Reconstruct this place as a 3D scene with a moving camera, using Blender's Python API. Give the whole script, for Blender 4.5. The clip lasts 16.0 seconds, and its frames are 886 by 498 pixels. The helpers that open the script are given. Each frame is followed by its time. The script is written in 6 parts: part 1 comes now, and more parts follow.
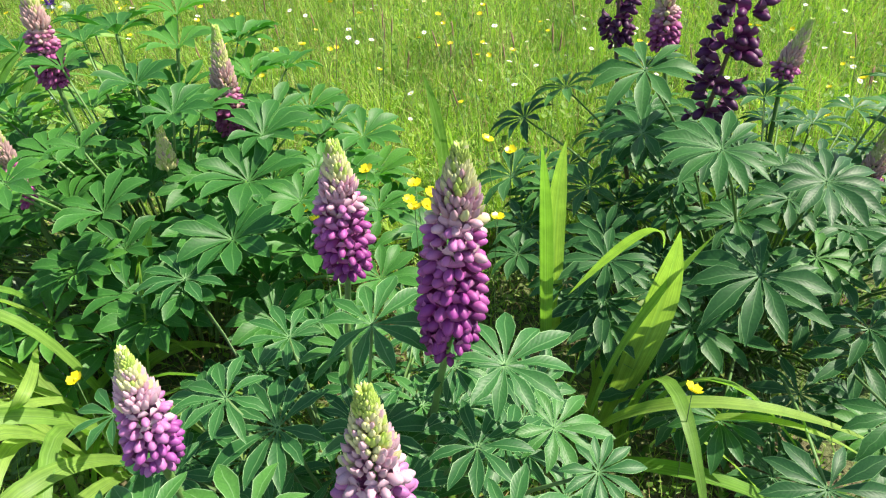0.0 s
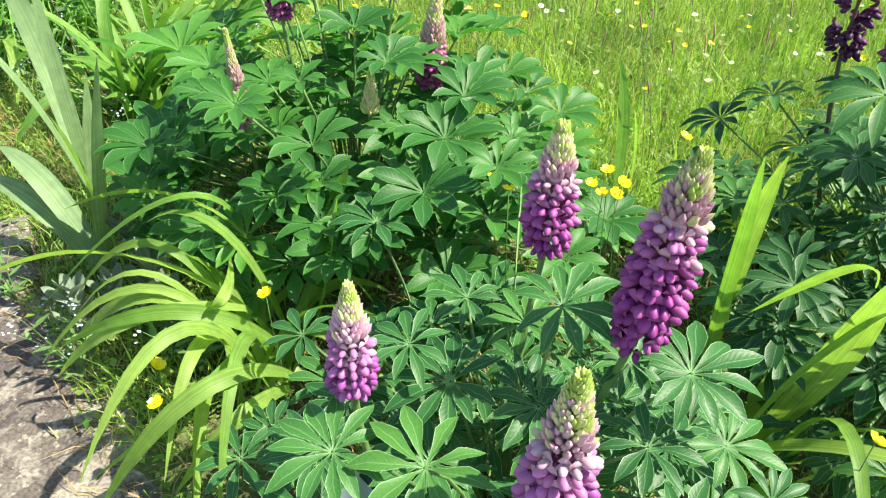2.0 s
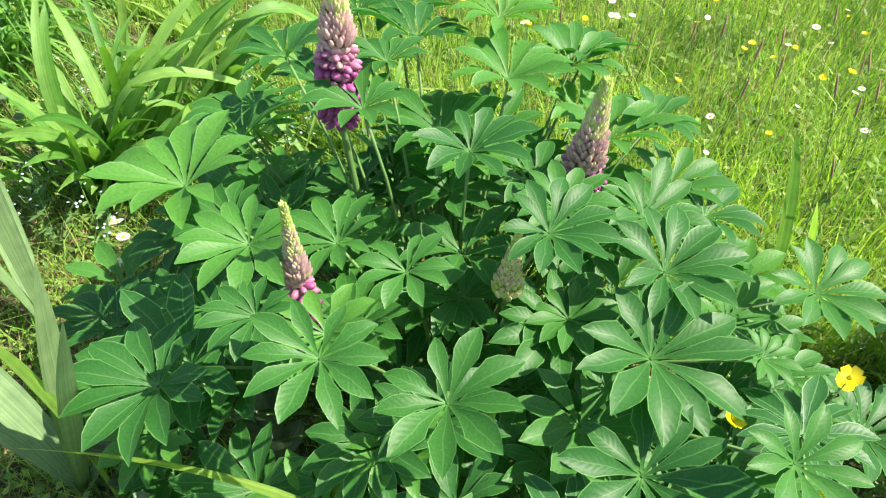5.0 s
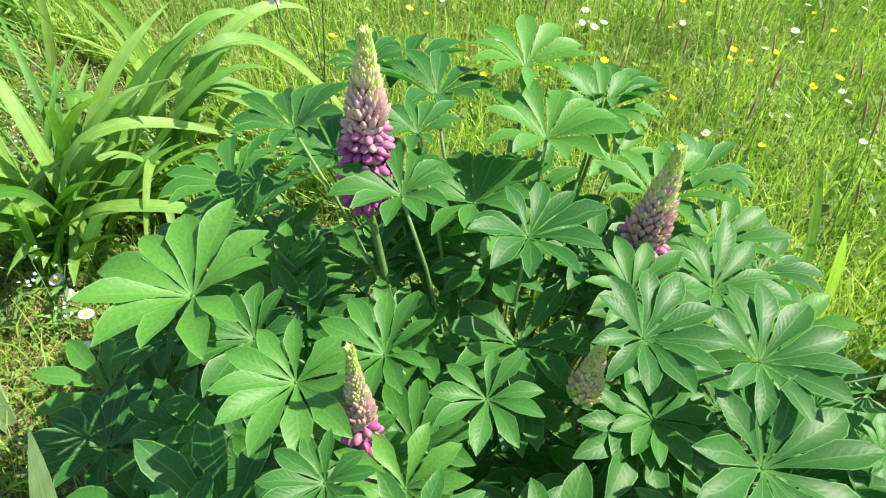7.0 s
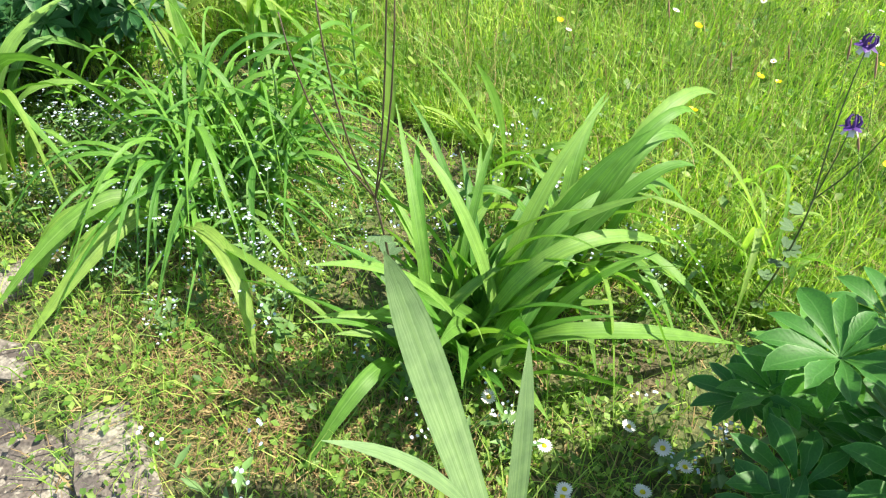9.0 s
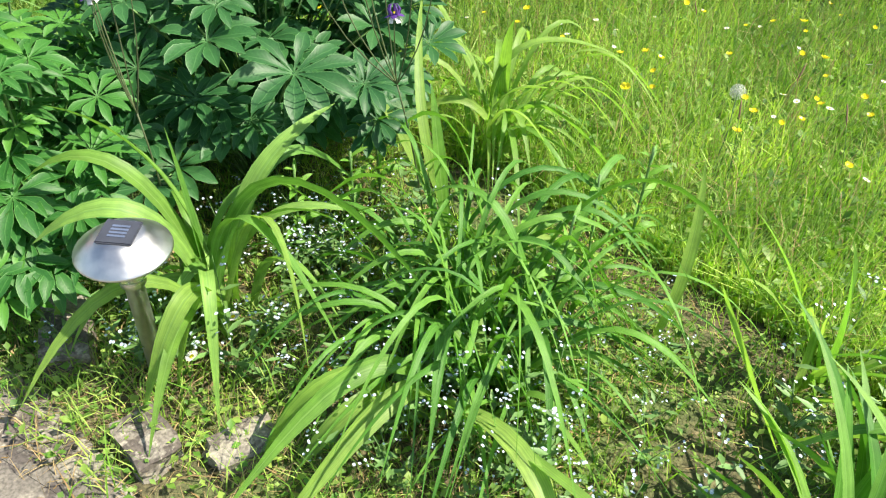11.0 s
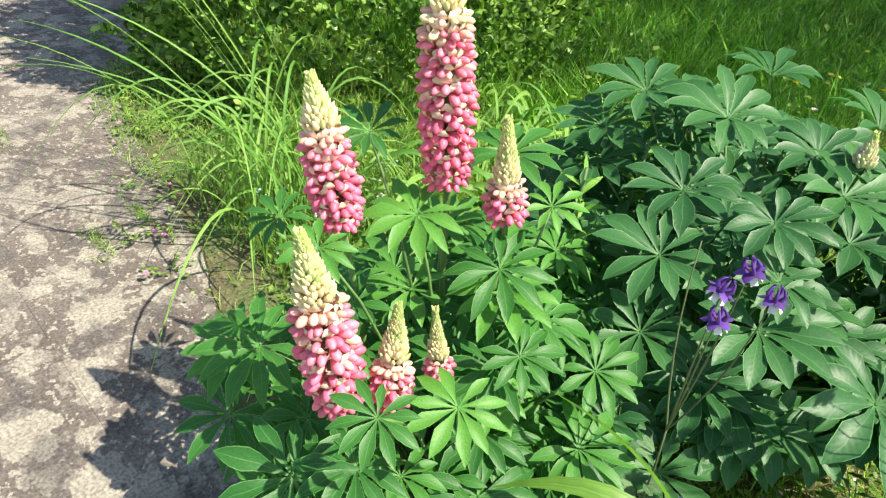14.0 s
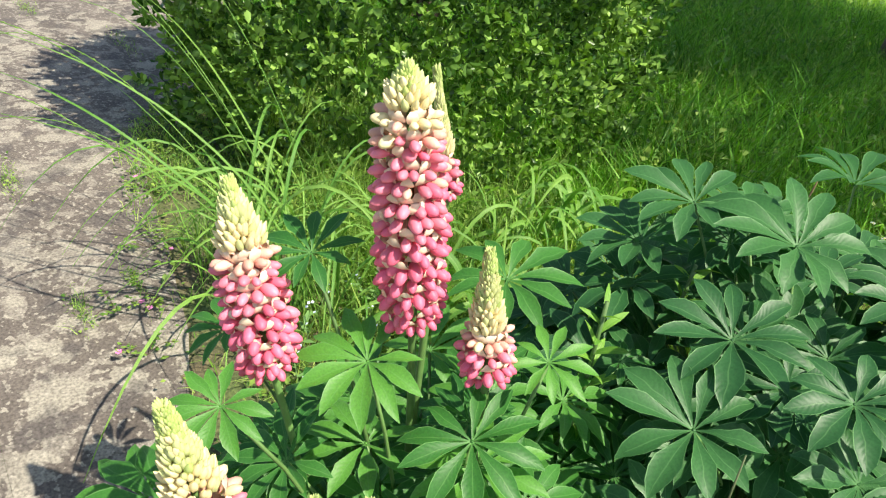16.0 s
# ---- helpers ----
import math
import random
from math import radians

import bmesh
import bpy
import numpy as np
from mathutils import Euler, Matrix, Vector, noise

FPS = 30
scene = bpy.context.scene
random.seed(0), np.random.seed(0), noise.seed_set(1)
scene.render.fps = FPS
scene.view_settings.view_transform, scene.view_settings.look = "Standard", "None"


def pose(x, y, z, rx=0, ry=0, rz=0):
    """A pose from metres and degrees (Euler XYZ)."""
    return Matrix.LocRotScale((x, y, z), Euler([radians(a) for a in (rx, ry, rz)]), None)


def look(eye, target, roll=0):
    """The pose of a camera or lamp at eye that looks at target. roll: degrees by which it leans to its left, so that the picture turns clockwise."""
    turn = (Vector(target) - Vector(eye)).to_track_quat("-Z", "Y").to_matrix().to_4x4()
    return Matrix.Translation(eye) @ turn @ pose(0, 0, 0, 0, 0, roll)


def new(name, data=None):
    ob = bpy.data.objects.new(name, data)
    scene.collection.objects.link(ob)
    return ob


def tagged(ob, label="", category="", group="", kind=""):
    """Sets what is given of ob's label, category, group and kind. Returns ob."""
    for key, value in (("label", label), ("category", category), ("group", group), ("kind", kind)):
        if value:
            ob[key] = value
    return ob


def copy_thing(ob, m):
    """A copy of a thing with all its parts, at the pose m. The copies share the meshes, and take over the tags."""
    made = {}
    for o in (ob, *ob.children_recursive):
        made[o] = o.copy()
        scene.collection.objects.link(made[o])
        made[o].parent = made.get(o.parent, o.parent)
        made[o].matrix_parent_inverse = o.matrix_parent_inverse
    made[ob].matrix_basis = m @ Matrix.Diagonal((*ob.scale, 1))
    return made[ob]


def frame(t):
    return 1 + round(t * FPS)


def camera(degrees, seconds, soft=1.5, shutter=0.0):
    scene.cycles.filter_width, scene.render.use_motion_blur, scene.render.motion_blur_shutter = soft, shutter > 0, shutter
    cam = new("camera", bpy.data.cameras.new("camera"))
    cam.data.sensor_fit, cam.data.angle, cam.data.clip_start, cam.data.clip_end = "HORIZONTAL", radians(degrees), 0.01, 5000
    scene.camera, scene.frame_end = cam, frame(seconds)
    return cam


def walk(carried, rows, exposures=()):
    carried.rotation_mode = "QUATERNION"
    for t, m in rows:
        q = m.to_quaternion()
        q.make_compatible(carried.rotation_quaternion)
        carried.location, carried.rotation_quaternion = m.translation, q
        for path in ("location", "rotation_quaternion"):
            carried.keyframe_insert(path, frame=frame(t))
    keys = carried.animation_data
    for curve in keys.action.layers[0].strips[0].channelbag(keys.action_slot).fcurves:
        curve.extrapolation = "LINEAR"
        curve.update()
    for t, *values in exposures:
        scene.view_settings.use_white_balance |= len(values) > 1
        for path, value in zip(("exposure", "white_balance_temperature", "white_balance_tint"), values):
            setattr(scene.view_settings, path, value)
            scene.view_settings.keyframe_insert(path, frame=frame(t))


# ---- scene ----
cam = camera(64.4, 16.0, soft=1.2)
PATH = [
    (0, (0.5, 0.399, 1.032), (0.123, 2.014, -0.084), -2.4),
    (0.5, (0.493, 0.328, 1.008), (0.054, 1.924, -0.115), -1.3),
    (1, (0.491, 0.309, 0.99), (-0.017, 1.867, -0.156), -0.3),
    (1.5, (0.481, 0.309, 1.0), (-0.112, 1.823, -0.165), 0.9),
    (2, (0.408, 0.361, 1.053), (-0.269, 1.815, -0.141), 1.9),
    (2.5, (0.308, 0.468, 1.103), (-0.421, 1.875, -0.117), 3.4),
    (3, (0.227, 0.594, 1.123), (-0.536, 1.961, -0.122), 3.2),
    (3.5, (0.161, 0.649, 1.106), (-0.559, 2.022, -0.158), 2.3),
    (4, (0.047, 0.689, 1.094), (-0.591, 2.084, -0.19), 2.5),
    (4.2, (0.003, 0.706, 1.083), (-0.604, 2.112, -0.204), 2.6),
    (6.3, (-0.18, 0.984, 1.035), (-0.587, 2.38, -0.338), 2.5),
    (6.5, (-0.193, 0.979, 1.039), (-0.569, 2.392, -0.325), 2.8),
    (7, (-0.299, 0.942, 1.066), (-0.634, 2.383, -0.28), 3.2),
    (7.5, (-0.465, 0.876, 1.103), (-0.807, 2.316, -0.243), 3.4),
    (8, (-0.691, 0.833, 1.139), (-1.077, 2.246, -0.223), 3.3),
    (8.5, (-0.902, 0.92, 1.126), (-1.336, 2.31, -0.245), 2.5),
    (9, (-1.096, 0.959, 1.136), (-1.562, 2.337, -0.237), 1.7),
    (9.2, (-1.175, 0.949, 1.143), (-1.653, 2.332, -0.221), 1.7),
    (11.3, (-1.76, 1.135, 1.072), (-2.46, 2.557, -0.148), 3.5),
    (11.5, (-1.812, 1.129, 1.078), (-2.528, 2.554, -0.13), 3.1),
    (12, (-1.965, 1.119, 1.105), (-2.728, 2.535, -0.083), 3.4),
    (12.5, (-2.112, 1.184, 1.141), (-2.976, 2.541, -0.047), 3.9),
    (13, (-2.259, 1.199, 1.16), (-3.224, 2.493, -0.02), 5.1),
    (13.5, (-2.416, 1.185, 1.138), (-3.473, 2.421, -0.026), 6.5),
    (14, (-2.519, 1.236, 1.139), (-3.654, 2.412, -0.013), 6.8),
    (14.5, (-2.575, 1.322, 1.12), (-3.753, 2.472, -0.015), 7.4),
    (15, (-2.608, 1.425, 1.105), (-3.846, 2.542, 0.001), 7.7),
    (15.5, (-2.622, 1.473, 1.105), (-3.907, 2.559, 0.024), 7.8),
    (16, (-2.639, 1.476, 1.114), (-3.949, 2.565, 0.066), 7.9),
]
walk(cam, [(t, look(eye, target, roll)) for t, eye, target, roll in PATH], [(0, 0.86), (0.5, 0.95), (1.5, 1.02), (2.5, 1.11), (4, 1.07), (9, 1.03), (11.5, 0.95), (13.0, 0.99), (14.5, 0.99), (15.5, 0.81), (16, 0.77)])

# ---- world, sun ----
SUN_WAY = Vector((0.546, 0.202, 0.813)).normalized()
world = bpy.data.worlds.new("sky")
scene.world = world
world.use_nodes = True
wn = world.node_tree.nodes
sky = wn.new("ShaderNodeTexSky")
sky.sky_type = "NISHITA"
sky.sun_disc = False
sky.sun_elevation = math.asin(SUN_WAY.z)
sky.sun_rotation = math.atan2(SUN_WAY.x, SUN_WAY.y)
world.node_tree.links.new(sky.outputs[0], wn["Background"].inputs[0])
wn["Background"].inputs[1].default_value = 0.12
sun = new("sun", bpy.data.lights.new("sun", "SUN"))
sun.data.energy, sun.data.angle, sun.data.color = 5.0, radians(0.53), (1.0, 0.95, 0.86)
sun.rotation_euler = SUN_WAY.to_track_quat("Z", "Y").to_euler()
scene.view_settings.exposure = 0.95
scene.view_settings.use_white_balance = True
scene.view_settings.white_balance_temperature = 7000
rng = random.Random(7)
nrng = np.random.default_rng(5)


# ---- materials ----
def material(name, rough=0.6):
    m = bpy.data.materials.new(name)
    m.use_nodes = True
    nt = m.node_tree
    b = nt.nodes["Principled BSDF"]
    b.inputs["Roughness"].default_value = rough
    return m, nt, b


def node(nt, kind, **values):
    n = nt.nodes.new(kind)
    for k, v in values.items():
        n.inputs[k.replace("_", " ")].default_value = v
    return n


def ramp(nt, source, stops):
    r = nt.nodes.new("ShaderNodeValToRGB")
    el = r.color_ramp.elements
    while len(el) < len(stops):
        el.new(0.5)
    for e, (p, c) in zip(el, stops):
        e.position, e.color = p, (*c, 1)
    nt.links.new(source, r.inputs[0])
    return r.outputs[0]


def mixed(nt, kind, fac, a, b):
    n = nt.nodes.new("ShaderNodeMix")
    n.data_type, n.blend_type = "RGBA", kind
    for socket, v in ((n.inputs[0], fac), (n.inputs[6], a), (n.inputs[7], b)):
        if isinstance(v, (int, float)):
            socket.default_value = v
        elif isinstance(v, tuple):
            socket.default_value = (*v, 1)
        else:
            nt.links.new(v, socket)
    return n.outputs[2]


def noise_of(nt, scale, detail=3.0, coords=None):
    n = node(nt, "ShaderNodeTexNoise", Scale=scale, Detail=detail)
    if coords is not None:
        nt.links.new(coords, n.inputs["Vector"])
    return n.outputs["Fac"]


def bumped(nt, b, height, strength, distance):
    n = node(nt, "ShaderNodeBump", Strength=strength, Distance=distance)
    nt.links.new(height, n.inputs["Height"])
    nt.links.new(n.outputs[0], b.inputs["Normal"])


def glow_through(nt, b, colour, share):
    """Light that comes through a thin leaf or petal."""
    t = nt.nodes.new("ShaderNodeBsdfTranslucent")
    mix = nt.nodes.new("ShaderNodeMixShader")
    out = nt.nodes["Material Output"]
    mix.inputs[0].default_value = share
    if isinstance(colour, tuple):
        t.inputs[0].default_value = (*colour, 1)
    else:
        nt.links.new(colour, t.inputs[0])
    nt.links.new(b.outputs[0], mix.inputs[1])
    nt.links.new(t.outputs[0], mix.inputs[2])
    nt.links.new(mix.outputs[0], out.inputs[0])


def leaf_material(name, dark, light, vein, through_colour, share=0.3, rough=0.42, rib=True, island=False, side_veins=14.0, patch=0.0, young=None):
    """A leaf with a pale rib down its middle, side veins and a pale rim; u runs across, v along."""
    m, nt, b = material(name, rough)
    info = nt.nodes.new("ShaderNodeNewGeometry" if island else "ShaderNodeObjectInfo")
    rnd = info.outputs["Random Per Island" if island else "Random"]
    coords = nt.nodes.new("ShaderNodeTexCoord")
    base = ramp(nt, rnd, [(0.0, dark), (0.86, light), (1.0, young or light)])
    blot = noise_of(nt, 35.0, 3.0, coords.outputs["Object"])
    base = mixed(nt, "MULTIPLY", 0.55, base, ramp(nt, blot, [(0.3, (0.6, 0.62, 0.6)), (0.7, (1.15, 1.12, 1.0))]))
    if patch:
        spot = nt.nodes.new("ShaderNodeNewGeometry").outputs["Position"]
        base = mixed(nt, "MULTIPLY", 1.0, base, ramp(nt, noise_of(nt, patch, 3.0, spot), [(0.34, (0.55, 0.64, 0.6)), (0.48, (1.0, 1.0, 1.0)), (0.66, (1.45, 1.3, 1.3))]))
    if rib:
        uv = nt.nodes.new("ShaderNodeSeparateXYZ")
        nt.links.new(coords.outputs["UV"], uv.inputs[0])
        off = node(nt, "ShaderNodeMath")
        off.operation = "SUBTRACT"
        off.inputs[1].default_value = 0.5
        nt.links.new(uv.outputs[0], off.inputs[0])
        dist = node(nt, "ShaderNodeMath")
        dist.operation = "ABSOLUTE"
        nt.links.new(off.outputs[0], dist.inputs[0])
        line = ramp(nt, dist.outputs[0], [(0.0, (0.55, 0.55, 0.55)), (0.02, (0.35, 0.35, 0.35)), (0.04, (0, 0, 0)), (0.455, (0, 0, 0)), (0.475, (1.0, 1.0, 1.0))] if side_veins else [(0.0, (0.9, 0.9, 0.9)), (0.02, (0.6, 0.6, 0.6)), (0.045, (0, 0, 0)), (0.47, (0, 0, 0)), (0.5, (0.7, 0.7, 0.7))])
        base = mixed(nt, "MIX", line, base, vein)
        if not side_veins:
            stretch = nt.nodes.new("ShaderNodeMapping")
            stretch.inputs["Scale"].default_value = (22, 0.8, 1)
            nt.links.new(coords.outputs["UV"], stretch.inputs["Vector"])
            lines = noise_of(nt, 1.0, 2.0, stretch.outputs[0])
            base = mixed(nt, "MULTIPLY", 0.8, base, ramp(nt, lines, [(0.35, (0.66, 0.74, 0.66)), (0.65, (1.2, 1.14, 1.2))]))
            bumped(nt, b, lines, 0.4, 0.001)
        if side_veins:
            base = mixed(nt, "MIX", ramp(nt, uv.outputs[1], [(0.0, (0.9, 0.9, 0.9)), (0.03, (0.6, 0.6, 0.6)), (0.14, (0, 0, 0))]), base, vein)
            slant = node(nt, "ShaderNodeMath")
            slant.operation = "MULTIPLY_ADD"
            slant.inputs[1].default_value = -0.35
            nt.links.new(dist.outputs[0], slant.inputs[0])
            nt.links.new(uv.outputs[1], slant.inputs[2])
            wave = node(nt, "ShaderNodeMath")
            wave.operation = "MULTIPLY"
            wave.inputs[1].default_value = side_veins * 6.28
            nt.links.new(slant.outputs[0], wave.inputs[0])
            sine = node(nt, "ShaderNodeMath")
            sine.operation = "SINE"
            nt.links.new(wave.outputs[0], sine.inputs[0])
            bumped(nt, b, sine.outputs[0], 0.09, 0.0006)
    nt.links.new(base, b.inputs["Base Color"])
    b.inputs["Specular IOR Level"].default_value = 0.34
    if share:
        glow_through(nt, b, mixed(nt, "MULTIPLY", 1.0, base, through_colour), share)
    return m


def plain_material(name, colour, rough=0.6, spread=0.25, scale=60.0, share=0.0, metal=0.0, tint=None):
    """One colour with fine mottling and a change from thing to thing."""
    m, nt, b = material(name, rough)
    info = nt.nodes.new("ShaderNodeObjectInfo")
    coords = nt.nodes.new("ShaderNodeTexCoord")
    lo = tuple(c * (1 - spread) for c in colour)
    hi = tuple(min(1, c * (1 + spread)) for c in colour)
    base = ramp(nt, info.outputs["Random"], [(0.0, lo), (1.0, tint or hi)])
    base = mixed(nt, "MULTIPLY", 0.5, base, ramp(nt, noise_of(nt, scale, 3.0, coords.outputs["Object"]), [(0.3, (0.7, 0.7, 0.7)), (0.7, (1.15, 1.15, 1.15))]))
    nt.links.new(base, b.inputs["Base Color"])
    b.inputs["Metallic"].default_value = metal
    if share:
        glow_through(nt, b, base, share)
    return m


LUPINE_LEAF = leaf_material("lupine_leaf", (0.028, 0.135, 0.028), (0.058, 0.21, 0.036), (0.12, 0.29, 0.08), (1.4, 2.1, 0.75), 0.26, 0.48, side_veins=11, young=(0.1, 0.29, 0.045))
LUPINE_DEEP = leaf_material("lupine_leaf_deep", (0.02, 0.09, 0.028), (0.04, 0.15, 0.038), (0.15, 0.3, 0.12), (1.3, 2.1, 0.7), 0.2, 0.48, side_veins=11, young=(0.07, 0.22, 0.045))
LUPINE_BLUE = leaf_material("lupine_leaf_bluish", (0.024, 0.115, 0.034), (0.045, 0.175, 0.044), (0.23, 0.42, 0.18), (1.4, 2.1, 0.7), 0.22, 0.46, side_veins=11, young=(0.085, 0.25, 0.045))
LUPINE_DARK = leaf_material("lupine_leaf_dark", (0.024, 0.105, 0.034), (0.046, 0.16, 0.045), (0.1, 0.24, 0.085), (1.3, 2.0, 0.7), 0.2, 0.47, side_veins=11)
STRAP_LEAF = leaf_material("strap_leaf", (0.16, 0.35, 0.06), (0.33, 0.5, 0.12), (0.25, 0.42, 0.12), (1.4, 1.6, 0.75), 0.48, 0.45, side_veins=0)
STRAP_MID = leaf_material("strap_leaf_green", (0.11, 0.29, 0.05), (0.25, 0.45, 0.1), (0.2, 0.38, 0.11), (1.3, 1.5, 0.65), 0.36, 0.5, side_veins=0)
STRAP_DARK = leaf_material("strap_leaf_dark", (0.065, 0.22, 0.035), (0.17, 0.38, 0.06), (0.15, 0.33, 0.08), (1.3, 1.5, 0.6), 0.3, 0.5, side_veins=0)
IRIS_LEAF = leaf_material("iris_leaf", (0.19, 0.32, 0.15), (0.27, 0.42, 0.2), (0.24, 0.38, 0.16), (1.2, 1.4, 0.6), 0.25, 0.5, side_veins=0)
GRASS = leaf_material("meadow_grass", (0.13, 0.33, 0.035), (0.44, 0.6, 0.17), (0.2, 0.3, 0.1), (1.3, 1.5, 0.5), 0.4, 0.5, rib=False, island=True, patch=2.6)
# Meadow grass with the shade beside the shrub put into its darker green.
SHADED_GRASS = leaf_material("shaded_grass", (0.035, 0.16, 0.012), (0.22, 0.52, 0.06), (0.2, 0.3, 0.1), (1.3, 1.5, 0.5), 0.35, 0.5, rib=False, island=True, patch=1.5)
WEED = leaf_material("weed_leaf", (0.07, 0.2, 0.03), (0.24, 0.37, 0.08), (0.2, 0.3, 0.1), (1.3, 1.5, 0.5), 0.3, 0.5, rib=False, island=True, patch=7.0)
BOX_LEAF = leaf_material("box_leaf", (0.02, 0.08, 0.012), (0.24, 0.43, 0.09), (0.2, 0.3, 0.1), (1.3, 1.5, 0.5), 0.25, 0.35, rib=False, island=True, patch=6.5)
TREE_LEAF = leaf_material("tree_leaf", (0.03, 0.09, 0.015), (0.06, 0.15, 0.025), (0.2, 0.3, 0.1), (1.3, 1.5, 0.5), 0.25, 0.5, rib=False, island=True)
WOOLLY = leaf_material("woolly_leaf", (0.2, 0.28, 0.2), (0.3, 0.38, 0.28), (0.35, 0.42, 0.33), (1, 1, 1), 0.1, 0.9, side_veins=0)
COLUMBINE_LEAF = leaf_material("columbine_leaf", (0.09, 0.18, 0.08), (0.14, 0.25, 0.11), (0.2, 0.3, 0.15), (1, 1, 1), 0.2, 0.7, side_veins=0)
STRAW = leaf_material("dry_grass", (0.3, 0.2, 0.09), (0.5, 0.38, 0.2), (0.2, 0.3, 0.1), (1, 1, 1), 0.2, 0.8, rib=False, island=True)
STEM = plain_material("green_stem", (0.11, 0.22, 0.06), 0.55)
STEM_RED = plain_material("dark_stem", (0.1, 0.075, 0.045), 0.6)
COLUMBINE_STEM = plain_material("columbine_stem", (0.1, 0.13, 0.055), 0.6)
SEED_HEAD = plain_material("reddish_seed_head", (0.34, 0.2, 0.13), 0.8)
BARK = plain_material("bark", (0.13, 0.1, 0.07), 0.9, scale=20)
YELLOW = plain_material("yellow_petal", (0.85, 0.72, 0.02), 0.3, 0.1, share=0.2)
WHITE = plain_material("white_petal", (0.82, 0.82, 0.8), 0.6, 0.05, share=0.2)
PINK = plain_material("pink_petal", (0.8, 0.25, 0.5), 0.6, 0.1, share=0.2)
PALE_BLUE = plain_material("pale_blue_petal", (0.62, 0.72, 0.88), 0.6, 0.1, share=0.2)
VIOLET = plain_material("violet_petal", (0.1, 0.035, 0.25), 0.55, 0.3, share=0.2)
FLUFF = plain_material("seed_fluff", (0.6, 0.62, 0.55), 0.9, 0.1)
BUD_GREEN = (0.45, 0.6, 0.14)
PALETTES = {
    "purple": [BUD_GREEN, (0.7, 0.7, 0.38), (0.62, 0.38, 0.48), (0.48, 0.16, 0.4), (0.42, 0.09, 0.34), (0.3, 0.045, 0.26)],
    "mauve": [BUD_GREEN, (0.7, 0.7, 0.38), (0.64, 0.42, 0.52), (0.54, 0.2, 0.45), (0.54, 0.18, 0.47), (0.36, 0.08, 0.34)],
    "wine": [BUD_GREEN, (0.62, 0.6, 0.3), (0.58, 0.38, 0.37), (0.48, 0.18, 0.31), (0.4, 0.09, 0.27), (0.3, 0.05, 0.2)],
    "dark": [(0.2, 0.1, 0.16), (0.14, 0.03, 0.12), (0.12, 0.016, 0.1), (0.1, 0.012, 0.085), (0.09, 0.01, 0.08), (0.07, 0.008, 0.065)],
    "pink": [(0.48, 0.6, 0.2), (0.62, 0.66, 0.3), (0.85, 0.74, 0.42), (0.92, 0.48, 0.38), (0.94, 0.24, 0.33), (0.93, 0.17, 0.28)],
}
PETALS = {k: [plain_material(f"{k}_petal", c, 0.5, 0.18, 90.0, 0.15) for c in v] for k, v in PALETTES.items()}
CREAM = plain_material("cream_petal", (0.86, 0.66, 0.5), 0.5, 0.15, share=0.15)


def metal_material():
    m, nt, b = material("brushed_steel", 0.36)
    coords = nt.nodes.new("ShaderNodeTexCoord")
    b.inputs["Metallic"].default_value = 1.0
    n = noise_of(nt, 45.0, 4.0, coords.outputs["Object"])
    nt.links.new(ramp(nt, n, [(0.3, (0.55, 0.55, 0.54)), (0.7, (0.72, 0.72, 0.7))]), b.inputs["Base Color"])
    nt.links.new(ramp(nt, n, [(0.2, (0.3, 0.3, 0.3)), (0.8, (0.48, 0.48, 0.48))]), b.inputs["Roughness"])
    return m


STEEL = metal_material()
CELL = plain_material("solar_cell", (0.02, 0.025, 0.05), 0.12, 0.1)
CELL_LINE = plain_material("cell_line", (0.1, 0.13, 0.2), 0.3, 0.1)
PANEL = plain_material("dark_plastic", (0.05, 0.055, 0.07), 0.25, 0.1)
GLASS, gnt, gb = material("clear_plastic", 0.08)
gb.inputs["Transmission Weight"].default_value = 0.9
gb.inputs["Base Color"].default_value = (0.85, 0.88, 0.86, 1)


